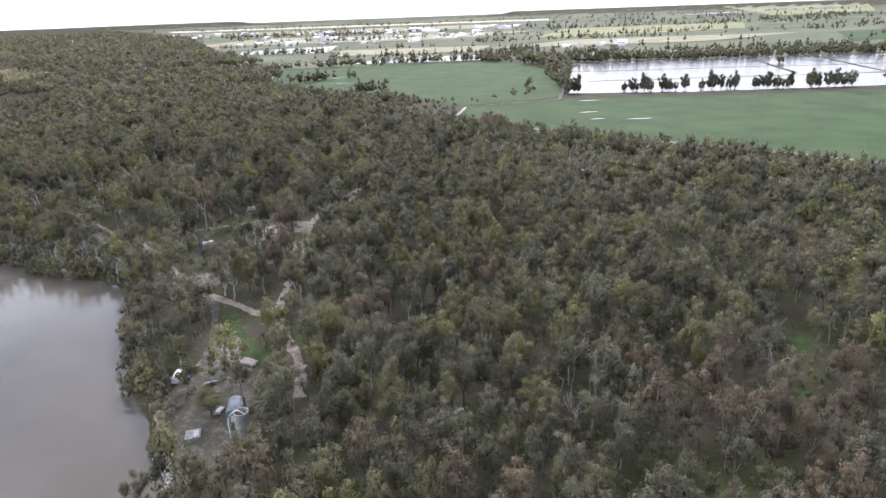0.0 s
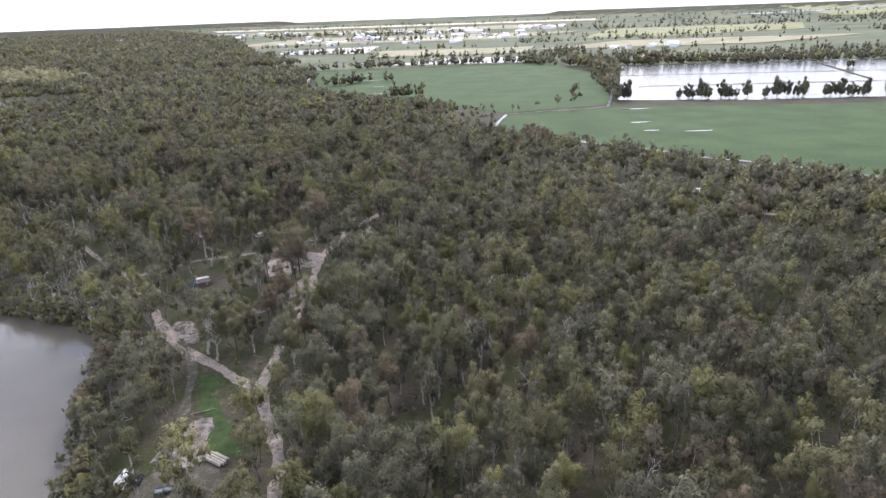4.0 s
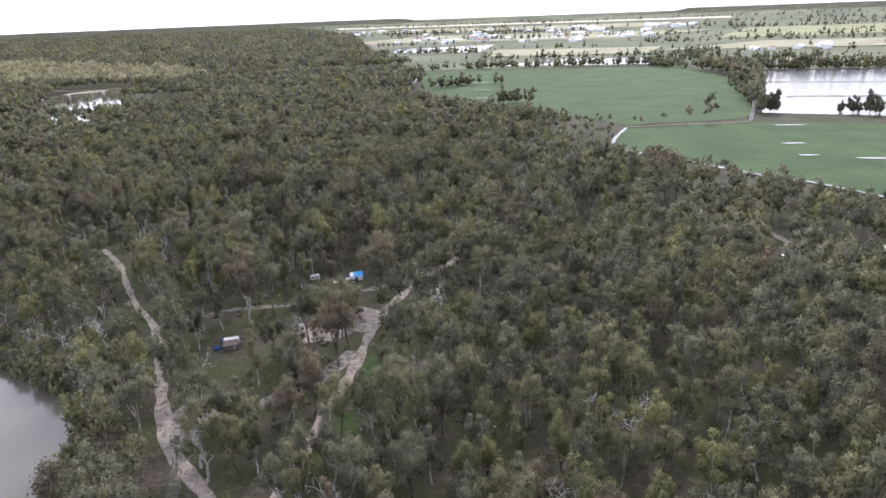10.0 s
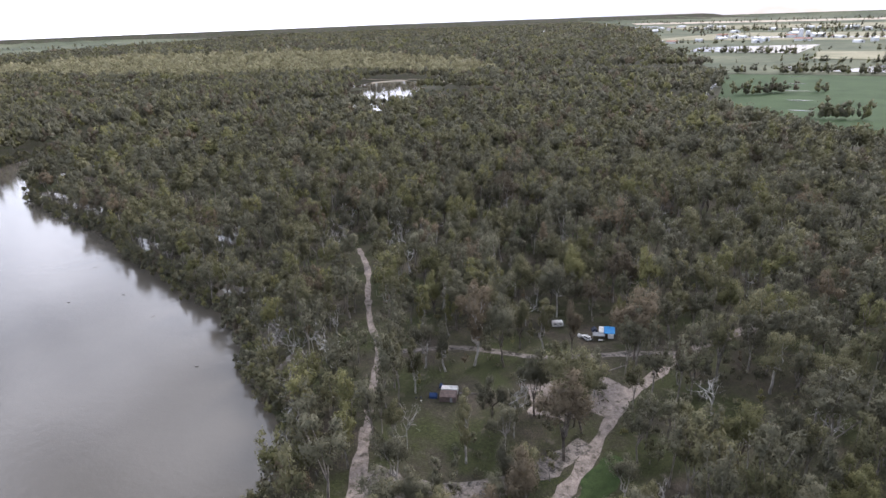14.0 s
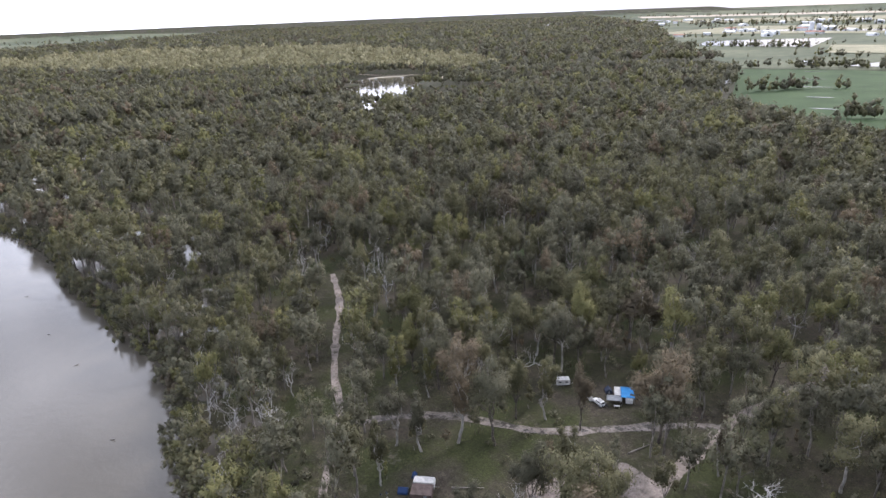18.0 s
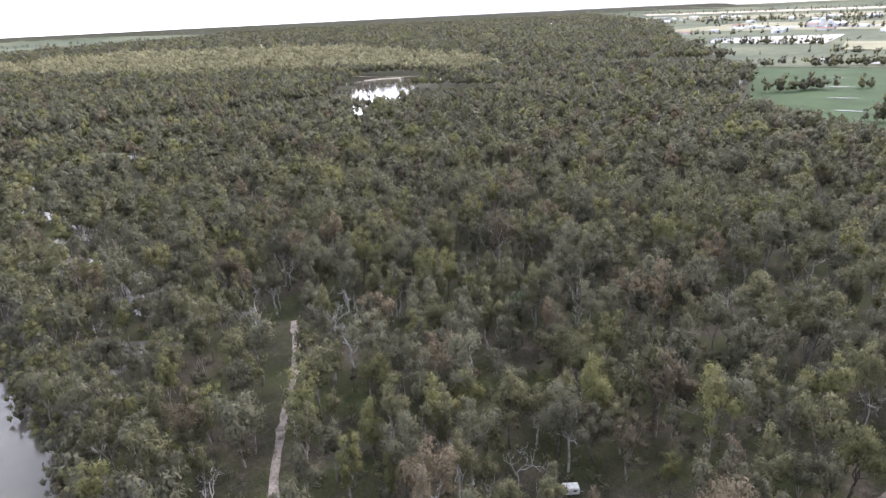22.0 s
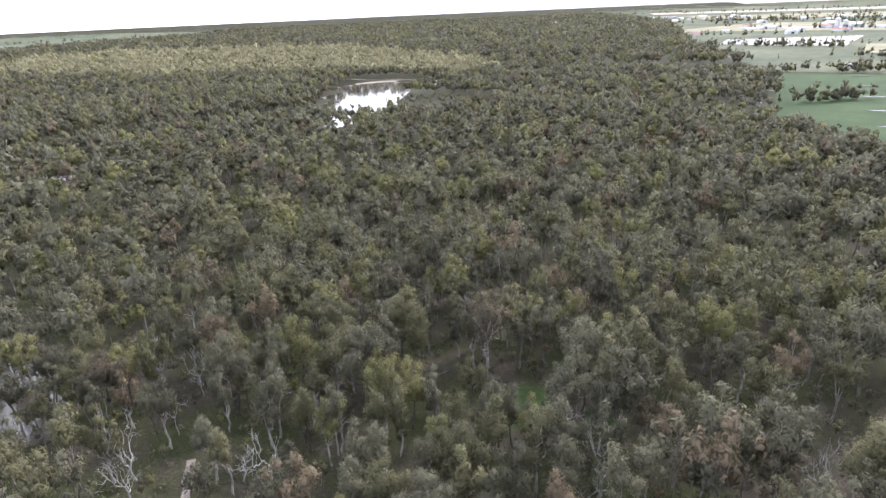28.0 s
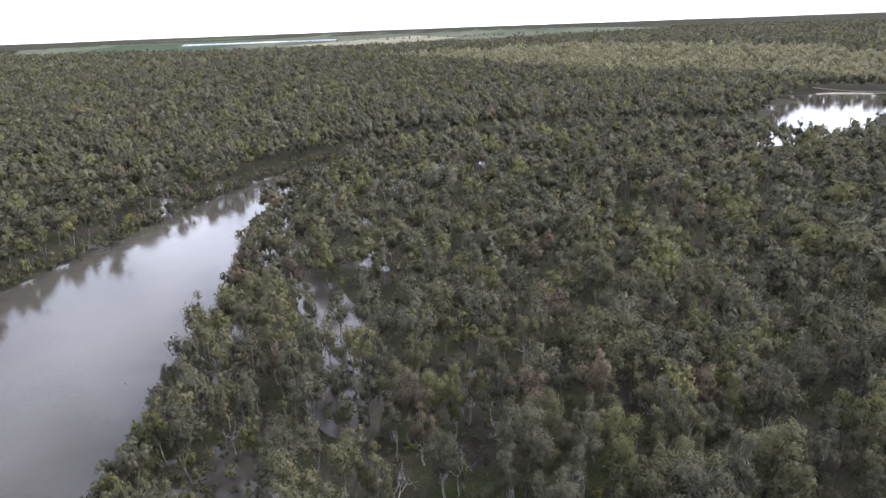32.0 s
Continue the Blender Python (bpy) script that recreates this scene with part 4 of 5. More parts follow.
# young trees under the canopy
x, y = scatter(-330, 260, 130, 640, 7.5, 88)
bank_side = gap(x, y, BANK_NEAR) < 32
ok = allowed(x, y, 3.0) & (rng.uniform(0, 1, len(x)) < 0.55 + 0.4 * bank_side) & (np.minimum(gap(x, y, CORE), gap(x, y, [(-110, 440), (-330, 450)]) + 25) < 125)
ok &= waves(x, y, 40, 91) > -0.5 - 0.4 * bank_side
x, y, bank_side = x[ok], y[ok], bank_side[ok]
wood_stuff("saplings", "thin young gums and tall shrubs under the canopy", x, y, height(x, y), rng.uniform(4.5, 11, len(x)) + 2.5 * bank_side, leaf_kind(x, y, rng), 6, 150, 1.2, 650, wide=0.8, low=0.22, limbs=False, core=0.45)

# bushes and leaning young trees that hang over the water's edge
x, y = scatter(-760, 0, 90, 720, 3.4, 89)
d = gap(x, y, RIVER, True) * np.where(inside(x, y, RIVER), -1, 1) + 2.2 * waves(x, y, 23, 3)
ok = (d > -2.2) & (d < 6.0) & (rng.uniform(0, 1, len(x)) < 0.75) & ((np.hypot(x + 77, y - 168) > 27) | (d > 4.8))
x, y, d = x[ok], y[ok], d[ok]
wood_stuff("bank_growth", "dense grey-green bushes hanging over the river edge", x, y, np.maximum(height(x, y), water_z - 0.3), (rng.uniform(3.5, 7.5, len(x)) + np.clip(d, 0, 4) * 1.1) * np.where((x < -190) & (y < 325 + 0.36 * (x + 114)), 1.7, 1.0), leaf_kind(x, y, rng), 6, 96, 1.9, 660, wide=1.3, low=0.06, limbs=False, core=0.56)

# woods that run on to the horizon, in ever coarser clumps
for lo, hi, step, args, grow in ((0, 1500, 16.5, (4, 30, 2.8, 450), 1.0), (1500, 2600, 29.0, (4, 24, 4.6, 500), 1.0), (2600, 8000, 60.0, (4, 20, 9.0, 550), 1.1)):
    x, y = scatter(-hi if hi < 5000 else -8000, min(hi, 2600), {1500: -200, 2600: -1100, 8000: -2600}[hi], hi, step, int(hi))
    d = np.hypot(x - MID[0], y - MID[1])
    turned = np.degrees(np.arctan2(-(x - MID[0]), y - MID[1]))
    ok = (d >= lo) & (d < hi) & (turned > -46) & (turned < 116) & allowed(x, y, 3.0) & ~inside(x, y, FAR_WEST)
    ok &= ~((x > -1000) & (x < 720) & (y > 90) & (y < 1010)) & (rng.uniform(0, 1, len(x)) < 0.94)
    x, y = x[ok], y[ok]
    k = leaf_kind(x, y, rng)
    fx, fy, fs = lay(x, y)
    tall = np.clip(24 + 3 * rng.randn(len(x)), 14, 34) * grow * fs * bend_low(x, y) * edge_low(x, y)
    wood_stuff("far_woods", "hazy distant eucalypt woodland", fx, fy, height(fx, fy), tall, k, *args, trunks=False, core=0.72, wide={16.5: 1.3, 29.0: 1.9, 60.0: 3.4}[step])

# belts and single trees among the paddocks and beyond them
belts = [(235, 1600, 350, 1440, 40, 60), (348, 1420, 320, 1240, 20, 26), (305, 1220, 262, 960, 12, 22), (400, 1450, 1150, 1360, 50, 330), (380, 1540, 1250, 1420, 60, 220), (-200, 1640, 300, 1630, 30, 120), (-250, 1600, 230, 1625, 14, 34),
         (-540, 2290, -190, 2190, 40, 70), (300, 1640, 420, 2000, 90, 70), (-185, 1236, -115, 1291, 26, 26), (-74, 1300, -66, 1320, 12, 6), (-56, 1038, 0, 1050, 8, 14),
         (-200, 1900, 300, 1860, 30, 50), (420, 1700, 1200, 1620, 70, 120), (700, 2650, 1500, 2780, 60, 60), (900, 3650, 2000, 3600, 120, 80), (300, 2500, 1000, 2450, 120, 60),
         (-900, 4200, 200, 3900, 300, 120), (-600, 3300, 900, 3000, 160, 90), (2000, 3300, 3200, 4400, 300, 90), (-2600, 7000, 800, 6600, 900, 160), (1000, 6800, 5000, 6000, 900, 140),
         (1500, 2500, 2800, 2900, 200, 60), (-5400, -500, -4300, 1000, 200, 80), (-6200, 1500, -5600, 4600, 500, 110)]
x, y = [], []
for x0, y0, x1, y1, wide, n in belts:
    t = rng.uniform(0, 1, n)
    x.append(x0 + (x1 - x0) * t + rng.uniform(-0.5, 0.5, n) * wide)
    y.append(y0 + (y1 - y0) * t + rng.uniform(-0.5, 0.5, n) * wide)
wx, wy = rng.uniform(-1200, 3200, 4200), rng.uniform(1650, 5200, 4200)
ok = inside(wx, wy, PLAIN) & (waves(wx, wy * 2.2, 620, 71) + 0.6 * waves(wx, wy * 1.6, 210, 72) > 0.55)
wx, wy = wx[ok], wy[ok]
x, y = np.concatenate(x + [wx]), np.concatenate(y + [wy])
fx, fy, fs = lay(x, y)
far_scale = np.clip(np.hypot(x, y) / 3000, 1.0, 1.4)
wood_stuff("tree_belts", "dark belts of trees between paddocks and water", fx, fy, height(fx, fy) - 1 * fs, np.clip(18 + 4 * rng.randn(len(x)), 12, 28) * fs * far_scale, leaf_kind(x, y, rng) % 4, 6, 44, 1.9, 600, trunks=False, wide=1.4, low=0.06, core=0.70)
bay_rng = np.random.RandomState(61)
for x0, x1 in ((259, 284), (340, 388), (396, 436), (452, 481), (486, 501), (521, 573), (602, 656)):
    for x in np.arange(x0, x1, 10.0).tolist():
        x += bay_rng.uniform(-3.5, 3.5)
        y, tall = 929 - 0.163 * (x - 272) + bay_rng.uniform(-3, 3), bay_rng.uniform(13, 29)
        river_gum(x, y, tall, 0, 10 + int(bay_rng.randint(3)), x, bay_rng.uniform(0.8, 1.1), "dark gum in a row on a bank beside flooded bays")
river_gum(772, 1232, 16, 0, 11, 2.0, 1.1, "dark lone gum on a bund between flooded bays")

# dead trees
BARE = [mesh_of("bare_limbs", *bare_tree(700 + i, 17.0, 11.0), DEADWOOD, True) for i in range(5)]
snag_x, snag_y = scatter(-320, 240, 140, 640, 46.0, 93)
ok = allowed(snag_x, snag_y, 4.0) & (gap(snag_x, snag_y, CORE) < 150)
for n, (x, y, tall) in enumerate(DEAD + [(float(a), float(b), 13.0 + (i * 37 % 9)) for i, (a, b) in enumerate(zip(snag_x[ok], snag_y[ok]))]):
    tree = new("dead_tree", BARE[n % 5])
    tree.matrix_basis = Matrix.LocRotScale((x, y, float(height(x, y))), Euler((0, 0, n * 1.7)), (tall / 17,) * 3)
    tagged(tree, "bare bleached dead gum tree with forking limbs", "dead tree", "dead gums in the forest")

# undergrowth
x, y = scatter(-330, 260, 130, 640, 6.0, 77)
ok = allowed(x, y, 3.0) & (rng.uniform(0, 1, len(x)) < 0.45) & (gap(x, y, CORE) < 150) & (waves(x, y, 26, 92) > -0.35)
x, y = x[ok], y[ok]
bush = np.array([[math.cos(a) * r, math.sin(a) * r, z, s] for a, r, z, s in ((0, 0.5, 0.7, 0.9), (2.1, 0.8, 0.5, 0.8), (4.2, 0.7, 0.9, 0.7))])
bv, bf, _ = foliage(np.random.RandomState(5), bush * np.array([1.3, 1.3, 0.7, 1.0]), 30, 0.5, 1, 0.2)
p = planted(bv, x, y, height(x, y), rng.uniform(0.7, 1.9, len(x)), rng.uniform(0.8, 1.7, len(x)), rng.uniform(0, 6.28, len(x)))
f = bf[None] + (np.arange(len(x)) * len(bv))[:, None, None]
tagged(new("undergrowth", mesh_of("undergrowth", p.reshape(-1, 3), f.reshape(-1, 3), LEAF_GREY, True)), "low grey-green saplings and shrubs under the trees", "shrubs", kind="stuff")
wv, wf, wn = foliage(np.random.RandomState(6), bush * 3.6, 700, 0.7, 1)
for x, y in ((-584, 325), (-588, 327), (-672, 388)):
    wattle = tagged(new("wattle_bush", mesh_of("wattle_bush", wv, wf, LEAF_WATTLE, True, wn)), "bright yellow wattle bush on the river bank", "bush")
    wattle.location = (x, y, float(height(x, y)))


# ---- camps, vehicles and buildings ----
def painted(name, c, rough=0.5, metal=0.0, wear=0.12):
    lo, hi = tuple(v * (1 - wear) for v in c), tuple(min(1, v * (1 + wear)) for v in c)
    return worn(name, lo, hi, 0.9, 12.0, rough, 0.4, 0.08, 0.01, metal)


WHITE = painted("white_paint", (0.72, 0.72, 0.70), 0.4)
DIRTY_WHITE = painted("weathered_white_canvas", (0.62, 0.60, 0.56), 0.8, 0, 0.2)
SILVER = painted("silver_paint", (0.48, 0.49, 0.50), 0.3, 0.4)
NAVY = painted("dark_blue_paint", (0.03, 0.045, 0.13), 0.25)
TYRE = painted("tyre_rubber", (0.025, 0.025, 0.025), 0.85)
WHEEL_METAL = painted("wheel_metal", (0.42, 0.42, 0.42), 0.4, 0.7)
BLUE_TARP = worn("blue_tarpaulin", (0.03, 0.20, 0.50), (0.05, 0.30, 0.62), 0.7, 5.0, 0.5, 0.4, 0.4, 0.05)
GREY_TARP = worn("grey_canvas", (0.20, 0.21, 0.22), (0.30, 0.31, 0.32), 0.7, 5.0, 0.8, 0.3, 0.4, 0.05)
BROWN_CANVAS = worn("brown_canvas", (0.105, 0.080, 0.070), (0.165, 0.125, 0.110), 0.8, 5.0, 0.85, 0.2, 0.4, 0.05)
DARK_CLOTH = worn("dark_tent_cloth", (0.03, 0.04, 0.07), (0.07, 0.08, 0.11), 0.8, 5.0, 0.85, 0.2, 0.4, 0.05)
NAVY_CLOTH = worn("navy_tarpaulin", (0.015, 0.038, 0.10), (0.03, 0.065, 0.17), 0.8, 5.0, 0.6, 0.3, 0.4, 0.05)
CONCRETE = worn("stained_concrete", (0.21, 0.205, 0.19), (0.36, 0.35, 0.325), 0.35, 3.0, 0.9, 0.2, 0.5, 0.03)
IRON = worn("galvanised_iron", (0.15, 0.175, 0.195), (0.25, 0.28, 0.30), 0.5, 6.0, 0.6, 0.4, 0.2, 0.02, 0.2)
TIMBER = worn("grey_timber", (0.30, 0.27, 0.23), (0.48, 0.44, 0.38), 1.2, 7.0, 0.9, 0.2, 0.5, 0.02)
RUBBLE = worn("pale_rubble", (0.20, 0.19, 0.175), (0.42, 0.40, 0.37), 1.4, 6.0, 0.9, 0.2, 0.5, 0.03)
STEEL = painted("pole_steel", (0.45, 0.45, 0.44), 0.4, 0.7)
BRICKWORK = worn("town_wall", (0.42, 0.38, 0.34), (0.62, 0.58, 0.52), 0.05, 1.0, 0.9, 0.2, 0.0)
ROOF_PALE = worn("pale_metal_roof", (0.62, 0.63, 0.64), (0.78, 0.78, 0.78), 0.05, 1.0, 0.5, 0.4, 0.0)
ROOF_RUST = worn("rusty_red_roof", (0.26, 0.12, 0.08), (0.36, 0.19, 0.13), 0.05, 1.0, 0.7, 0.3, 0.0)
GLASS = base_material("dark_glass", 0.06, 0.6)[0]
GLASS.node_tree.nodes["Principled BSDF"].inputs["Base Color"].default_value = (0.02, 0.025, 0.03, 1)
LAMP = painted("lamp_glass", (0.7, 0.68, 0.62), 0.15)


def bm_mesh(name, bm, mat, smooth=False):
    bmesh.ops.recalc_face_normals(bm, faces=bm.faces[:])
    me = bpy.data.meshes.new(name)
    bm.to_mesh(me)
    bm.free()
    me.materials.append(mat)
    if smooth:
        me.polygons.foreach_set("use_smooth", np.ones(len(me.polygons), bool))
    return me


def block(sx, sy, sz, at=(0, 0, 0), bevel=0.03, taper=1.0):
    """A box with rounded edges that stands on at."""
    bm = bmesh.new()
    bmesh.ops.create_cube(bm, size=1.0)
    for v in bm.verts:
        k = taper if v.co.z > 0 else 1.0
        v.co = (v.co.x * sx * k + at[0], v.co.y * sy * k + at[1], (v.co.z + 0.5) * sz + at[2])
    if bevel:
        bmesh.ops.bevel(bm, geom=bm.edges[:], offset=bevel, segments=2, affect="EDGES")
    return bm


def prism(profile, width, bevel=0.04, at=(0, 0, 0)):
    """A side view, in x and z, drawn out across y."""
    bm = bmesh.new()
    a = [bm.verts.new((x + at[0], at[1] - width / 2, z + at[2])) for x, z in profile]
    b = [bm.verts.new((x + at[0], at[1] + width / 2, z + at[2])) for x, z in profile]
    bm.faces.new(a)
    bm.faces.new(b[::-1])
    for i in range(len(profile)):
        j = (i + 1) % len(profile)
        bm.faces.new((a[i], b[i], b[j], a[j]))
    if bevel:
        bmesh.ops.bevel(bm, geom=bm.edges[:], offset=bevel, segments=2, affect="EDGES")
    return bm


def rod(a, b, r, sides=8, r2=None):
    v, f = tube([a, ((a[0] + b[0]) / 2, (a[1] + b[1]) / 2, (a[2] + b[2]) / 2), b], [r, (r + (r2 or r)) / 2, r2 or r], sides)
    bm = bmesh.new()
    vs = [bm.verts.new(p) for p in v]
    for face in f:
        bm.faces.new([vs[i] for i in face])
    n = len(v) // sides
    bm.faces.new(vs[:sides])
    bm.faces.new(vs[(n - 1) * sides:][::-1])
    return bm


def disc_wheel(parent, x, y, r=0.36, w=0.24):
    wheel = part("wheel", bm_mesh("tyre_ring", rod((0, -w / 2, 0), (0, w / 2, 0), r, 16), TYRE, False), parent, place=pose(x, y, r))
    part("rim", bm_mesh("rim", rod((0, -w / 2 - 0.012, 0), (0, w / 2 + 0.012, 0), r * 0.6, 12), WHEEL_METAL), wheel)
    return wheel


def stand(name, x, y, turn, label, category, group="", lift=0.06):
    ob = new(name)
    ob.matrix_basis = pose(x, y, float(height(x, y)) + lift, 0, 0, turn)
    return tagged(ob, label, category, group)


def car(name, x, y, turn, paint, label, tall=1.8, long=4.7):
    """A wagon that faces its own +x."""
    ob = stand(name, x, y, turn, label, "car")
    l = long / 2
    part("body", bm_mesh("body", prism([(-l, 0.42), (-l, 1.02), (-l + 0.1, 1.08), (l - 1.25, 1.08), (l - 0.15, 0.92), (l, 0.75), (l, 0.4)], 1.82, 0.06), paint), ob)
    part("cabin", bm_mesh("cabin", prism([(-l + 0.08, 1.06), (-l + 0.3, tall), (l - 2.0, tall), (l - 1.3, 1.06)], 1.62, 0.07), paint), ob)
    part("windscreen", bm_mesh("windscreen", prism([(l - 1.97, tall - 0.07), (l - 1.93, tall - 0.07), (l - 1.26, 1.10), (l - 1.30, 1.10)], 1.42, 0), GLASS), ob)
    part("rear_window", bm_mesh("rear_window", prism([(-l + 0.24, tall - 0.1), (-l + 0.28, tall - 0.1), (-l + 0.14, 1.25), (-l + 0.10, 1.25)], 1.35, 0), GLASS), ob)
    for side in (-1, 1):
        part("side_window", bm_mesh("side_window", prism([(-l + 0.4, 1.18), (-l + 0.5, tall - 0.12), (l - 2.1, tall - 0.12), (l - 1.55, 1.18)], 0.02, 0, (0, side * 0.815, 0)), GLASS), ob)
        part("headlight", bm_mesh("headlight", block(0.06, 0.34, 0.16, (l - 0.02, side * 0.66, 0.68), 0.02), LAMP), ob)
        for wx in (-l + 0.85, l - 0.85):
            disc_wheel(ob, wx, side * 0.82)
    part("bumper", bm_mesh("bumper", block(0.16, 1.7, 0.2, (l - 0.02, 0, 0.40), 0.04), TYRE), ob)
    part("roof_rack", bm_mesh("roof_rack", block(1.5, 1.3, 0.06, (-0.7, 0, tall + 0.02), 0.02), STEEL), ob)
    return ob


def caravan(x, y, turn, label, long=5.2, wide=2.3, tall=2.6, skin=None, cover=None, name="caravan"):
    ob = stand(name, x, y, turn, label, "caravan")
    skin, l = skin or WHITE, long / 2
    part("body", bm_mesh("body", prism([(-l, 0.45), (-l, tall - 0.45), (-l + 0.35, tall - 0.12), (l - 0.4, tall - 0.12), (l, tall - 0.6), (l - 0.12, 0.45)], wide, 0.06), skin), ob)
    part("roof", bm_mesh("roof", block(long - 0.5, wide + 0.12, 0.13, (0, 0, tall - 0.12), 0.05), cover or skin), ob)
    for side in (-1, 1):
        for wx in (-l * 0.5, l * 0.45):
            part("window", bm_mesh("window", block(0.95, 0.04, 0.5, (wx, side * (wide / 2 + 0.005), 1.35), 0.015), GLASS), ob)
        disc_wheel(ob, -0.1, side * (wide / 2 - 0.12), 0.34)
    part("door", bm_mesh("door", block(0.62, 0.05, 1.65, (0.15, -wide / 2 - 0.02, 0.5), 0.02), DIRTY_WHITE), ob)
    part("drawbar", bm_mesh("drawbar", rod((l - 0.1, 0, 0.5), (l + 1.1, 0, 0.45), 0.06, 6), STEEL), ob)
    part("roof_hatch", bm_mesh("roof_hatch", block(0.6, 0.6, 0.12, (-0.6, 0, tall), 0.03), DIRTY_WHITE), ob)
    return ob


def awning(name, x, y, turn, sx, sy, z0, z1, mat, label, category="awning"):
    """A sagging sheet on poles; z0 and z1 are its heights at the two sides along y."""
    ob = stand(name, x, y, turn, label, category)
    n = 9
    u = np.linspace(-0.5, 0.5, n)
    gu, gv = np.meshgrid(u, u)
    z = z0 + (z1 - z0) * (gv + 0.5) - 0.14 * (np.cos(gu * np.pi) * np.cos(gv * np.pi)) + 0.03 * np.sin(gu * 17 + gv * 9)
    me = grid_mesh("sheet", u * sx, u * sy, z, mat)
    cloth = part("sheet", me, ob)
    thick = cloth.modifiers.new("thickness", "SOLIDIFY")
    thick.thickness = 0.03
    for a in (-1, 1):
        for b, top in ((-1, z0), (1, z1)):
            part("pole", bm_mesh("pole", rod((a * sx / 2, b * sy / 2, -0.05), (a * sx / 2, b * sy / 2, top + 0.03), 0.03, 6), STEEL), ob)
    return ob


def ridge_tent(name, x, y, turn, long, wide, tall, mat, label):
    ob = stand(name, x, y, turn, label, "tent")
    part("cloth", bm_mesh("cloth", prism([(-wide / 2, 0), (-wide / 2 * 0.9, tall * 0.45), (-0.08, tall), (0.08, tall), (wide / 2 * 0.9, tall * 0.45), (wide / 2, 0)], long, 0.05), mat), ob)
    part("door_flap", bm_mesh("door_flap", prism([(-0.42, 0.03), (-0.05, tall * 0.8), (0.05, tall * 0.8), (0.42, 0.03)], 0.04, 0, (0, -long / 2 - 0.02, 0)), GREY_TARP), ob)
    return ob


def folding_chair(x, y, turn, mat):
    ob = stand("camp_chair", x, y, turn, "small folding camp chair beside a campfire", "chair", "camp chairs")
    part("seat", bm_mesh("seat", block(0.5, 0.5, 0.05, (0, 0, 0.42), 0.02), mat), ob)
    part("backrest", bm_mesh("backrest", block(0.06, 0.5, 0.5, (-0.27, 0, 0.45), 0.02), mat), ob)
    for a in (-0.22, 0.22):
        for b in (-0.22, 0.22):
            part("leg", bm_mesh("leg", rod((a, b, -0.04), (a * 0.9, b * 0.9, 0.43), 0.018, 5), STEEL), ob)


def trestle(x, y, turn):
    ob = stand("camp_table", x, y, turn, "pale folding camp table on dirt", "table")
    part("tabletop", bm_mesh("tabletop", block(1.8, 0.75, 0.05, (0, 0, 0.70), 0.015), DIRTY_WHITE), ob)
    for a in (-0.8, 0.8):
        for b in (-0.3, 0.3):
            part("leg", bm_mesh("leg", rod((a, b, -0.04), (a, b, 0.71), 0.02, 5), STEEL), ob)


# camp under the blue tarpaulin
caravan(-72.6, 414.4, 111, "white camper trailer under a blue tarpaulin", 4.8, 2.2, 2.3, name="camper_trailer")
awning("blue_tarpaulin", -73.4, 414.9, 21, 4.4, 5.8, 2.5, 2.9, BLUE_TARP, "bright blue tarpaulin roped over a camper trailer", "tarpaulin")
awning("white_fly", -76.6, 414.4, 21, 2.0, 4.6, 2.3, 2.6, DIRTY_WHITE, "white canvas fly beside a blue tarpaulin", "awning")
awning("grey_awning", -76.2, 410.4, 21, 4.8, 2.8, 2.0, 2.2, GREY_TARP, "grey canvas awning in front of a camper trailer")
car("four_wheel_drive", -80.4, 407.6, 150, WHITE, "white four-wheel-drive wagon parked beside a camp")
ridge_tent("dark_tent", -80.2, 416.2, 30, 2.6, 2.4, 1.6, DARK_CLOTH, "dark grey tent beside a blue camp tarpaulin")
trestle(-74.6, 408.6, 25)
ridge_tent("cream_tent", -83.4, 408.6, 60, 1.9, 1.7, 1.2, DIRTY_WHITE, "small pale tent near a parked wagon")
for x, y, a in ((-77.6, 407.6, 80), (-78.8, 406.2, 160)):
    folding_chair(x, y, a, DARK_CLOTH)
caravan(-95.1, 412.6, 35, "pale caravan half hidden under trees", 4.6, 2.2, 2.5, DIRTY_WHITE)

# camp with the brown annexe
caravan(-106.4, 346.2, 25, "white-roofed caravan with a brown canvas annexe", 6.0, 2.4, 2.6, None, DIRTY_WHITE)
annexe = stand("annexe", -104.9, 343.0, 25, "brown canvas annexe against a white caravan", "annexe")
part("roof", bm_mesh("roof", prism([(-1.9, 2.0), (-1.9, 2.08), (1.9, 2.58), (1.9, 2.5)], 5.8, 0.02), BROWN_CANVAS), annexe, place=pose(0, 0, 0, 0, 0, 90))
part("front_wall", bm_mesh("front_wall", block(5.7, 0.06, 2.0, (0, -1.86, 0), 0.02), BROWN_CANVAS), annexe)
for side in (-1, 1):
    part("side_wall", bm_mesh("side_wall", block(0.06, 3.6, 2.0, (side * 2.85, 0, 0), 0.02), BROWN_CANVAS), annexe)
part("door_flap", bm_mesh("door_flap", block(0.9, 0.05, 1.8, (1.2, -1.92, 0.02), 0.02), GREY_TARP), annexe)
ridge_tent("navy_tent", -110.2, 341.6, 115, 2.8, 2.2, 1.7, NAVY_CLOTH, "navy blue tent beside a caravan annexe")
ridge_tent("small_navy_tent", -111.4, 348.3, 30, 1.8, 1.5, 1.2, NAVY_CLOTH, "small blue tent behind a caravan")
for x, y, a in ((-113.4, 338.6, 20), (-114.6, 337.4, 100), (-112.2, 336.9, 200)):
    folding_chair(x, y, a, DIRTY_WHITE if a == 200 else DARK_CLOTH)

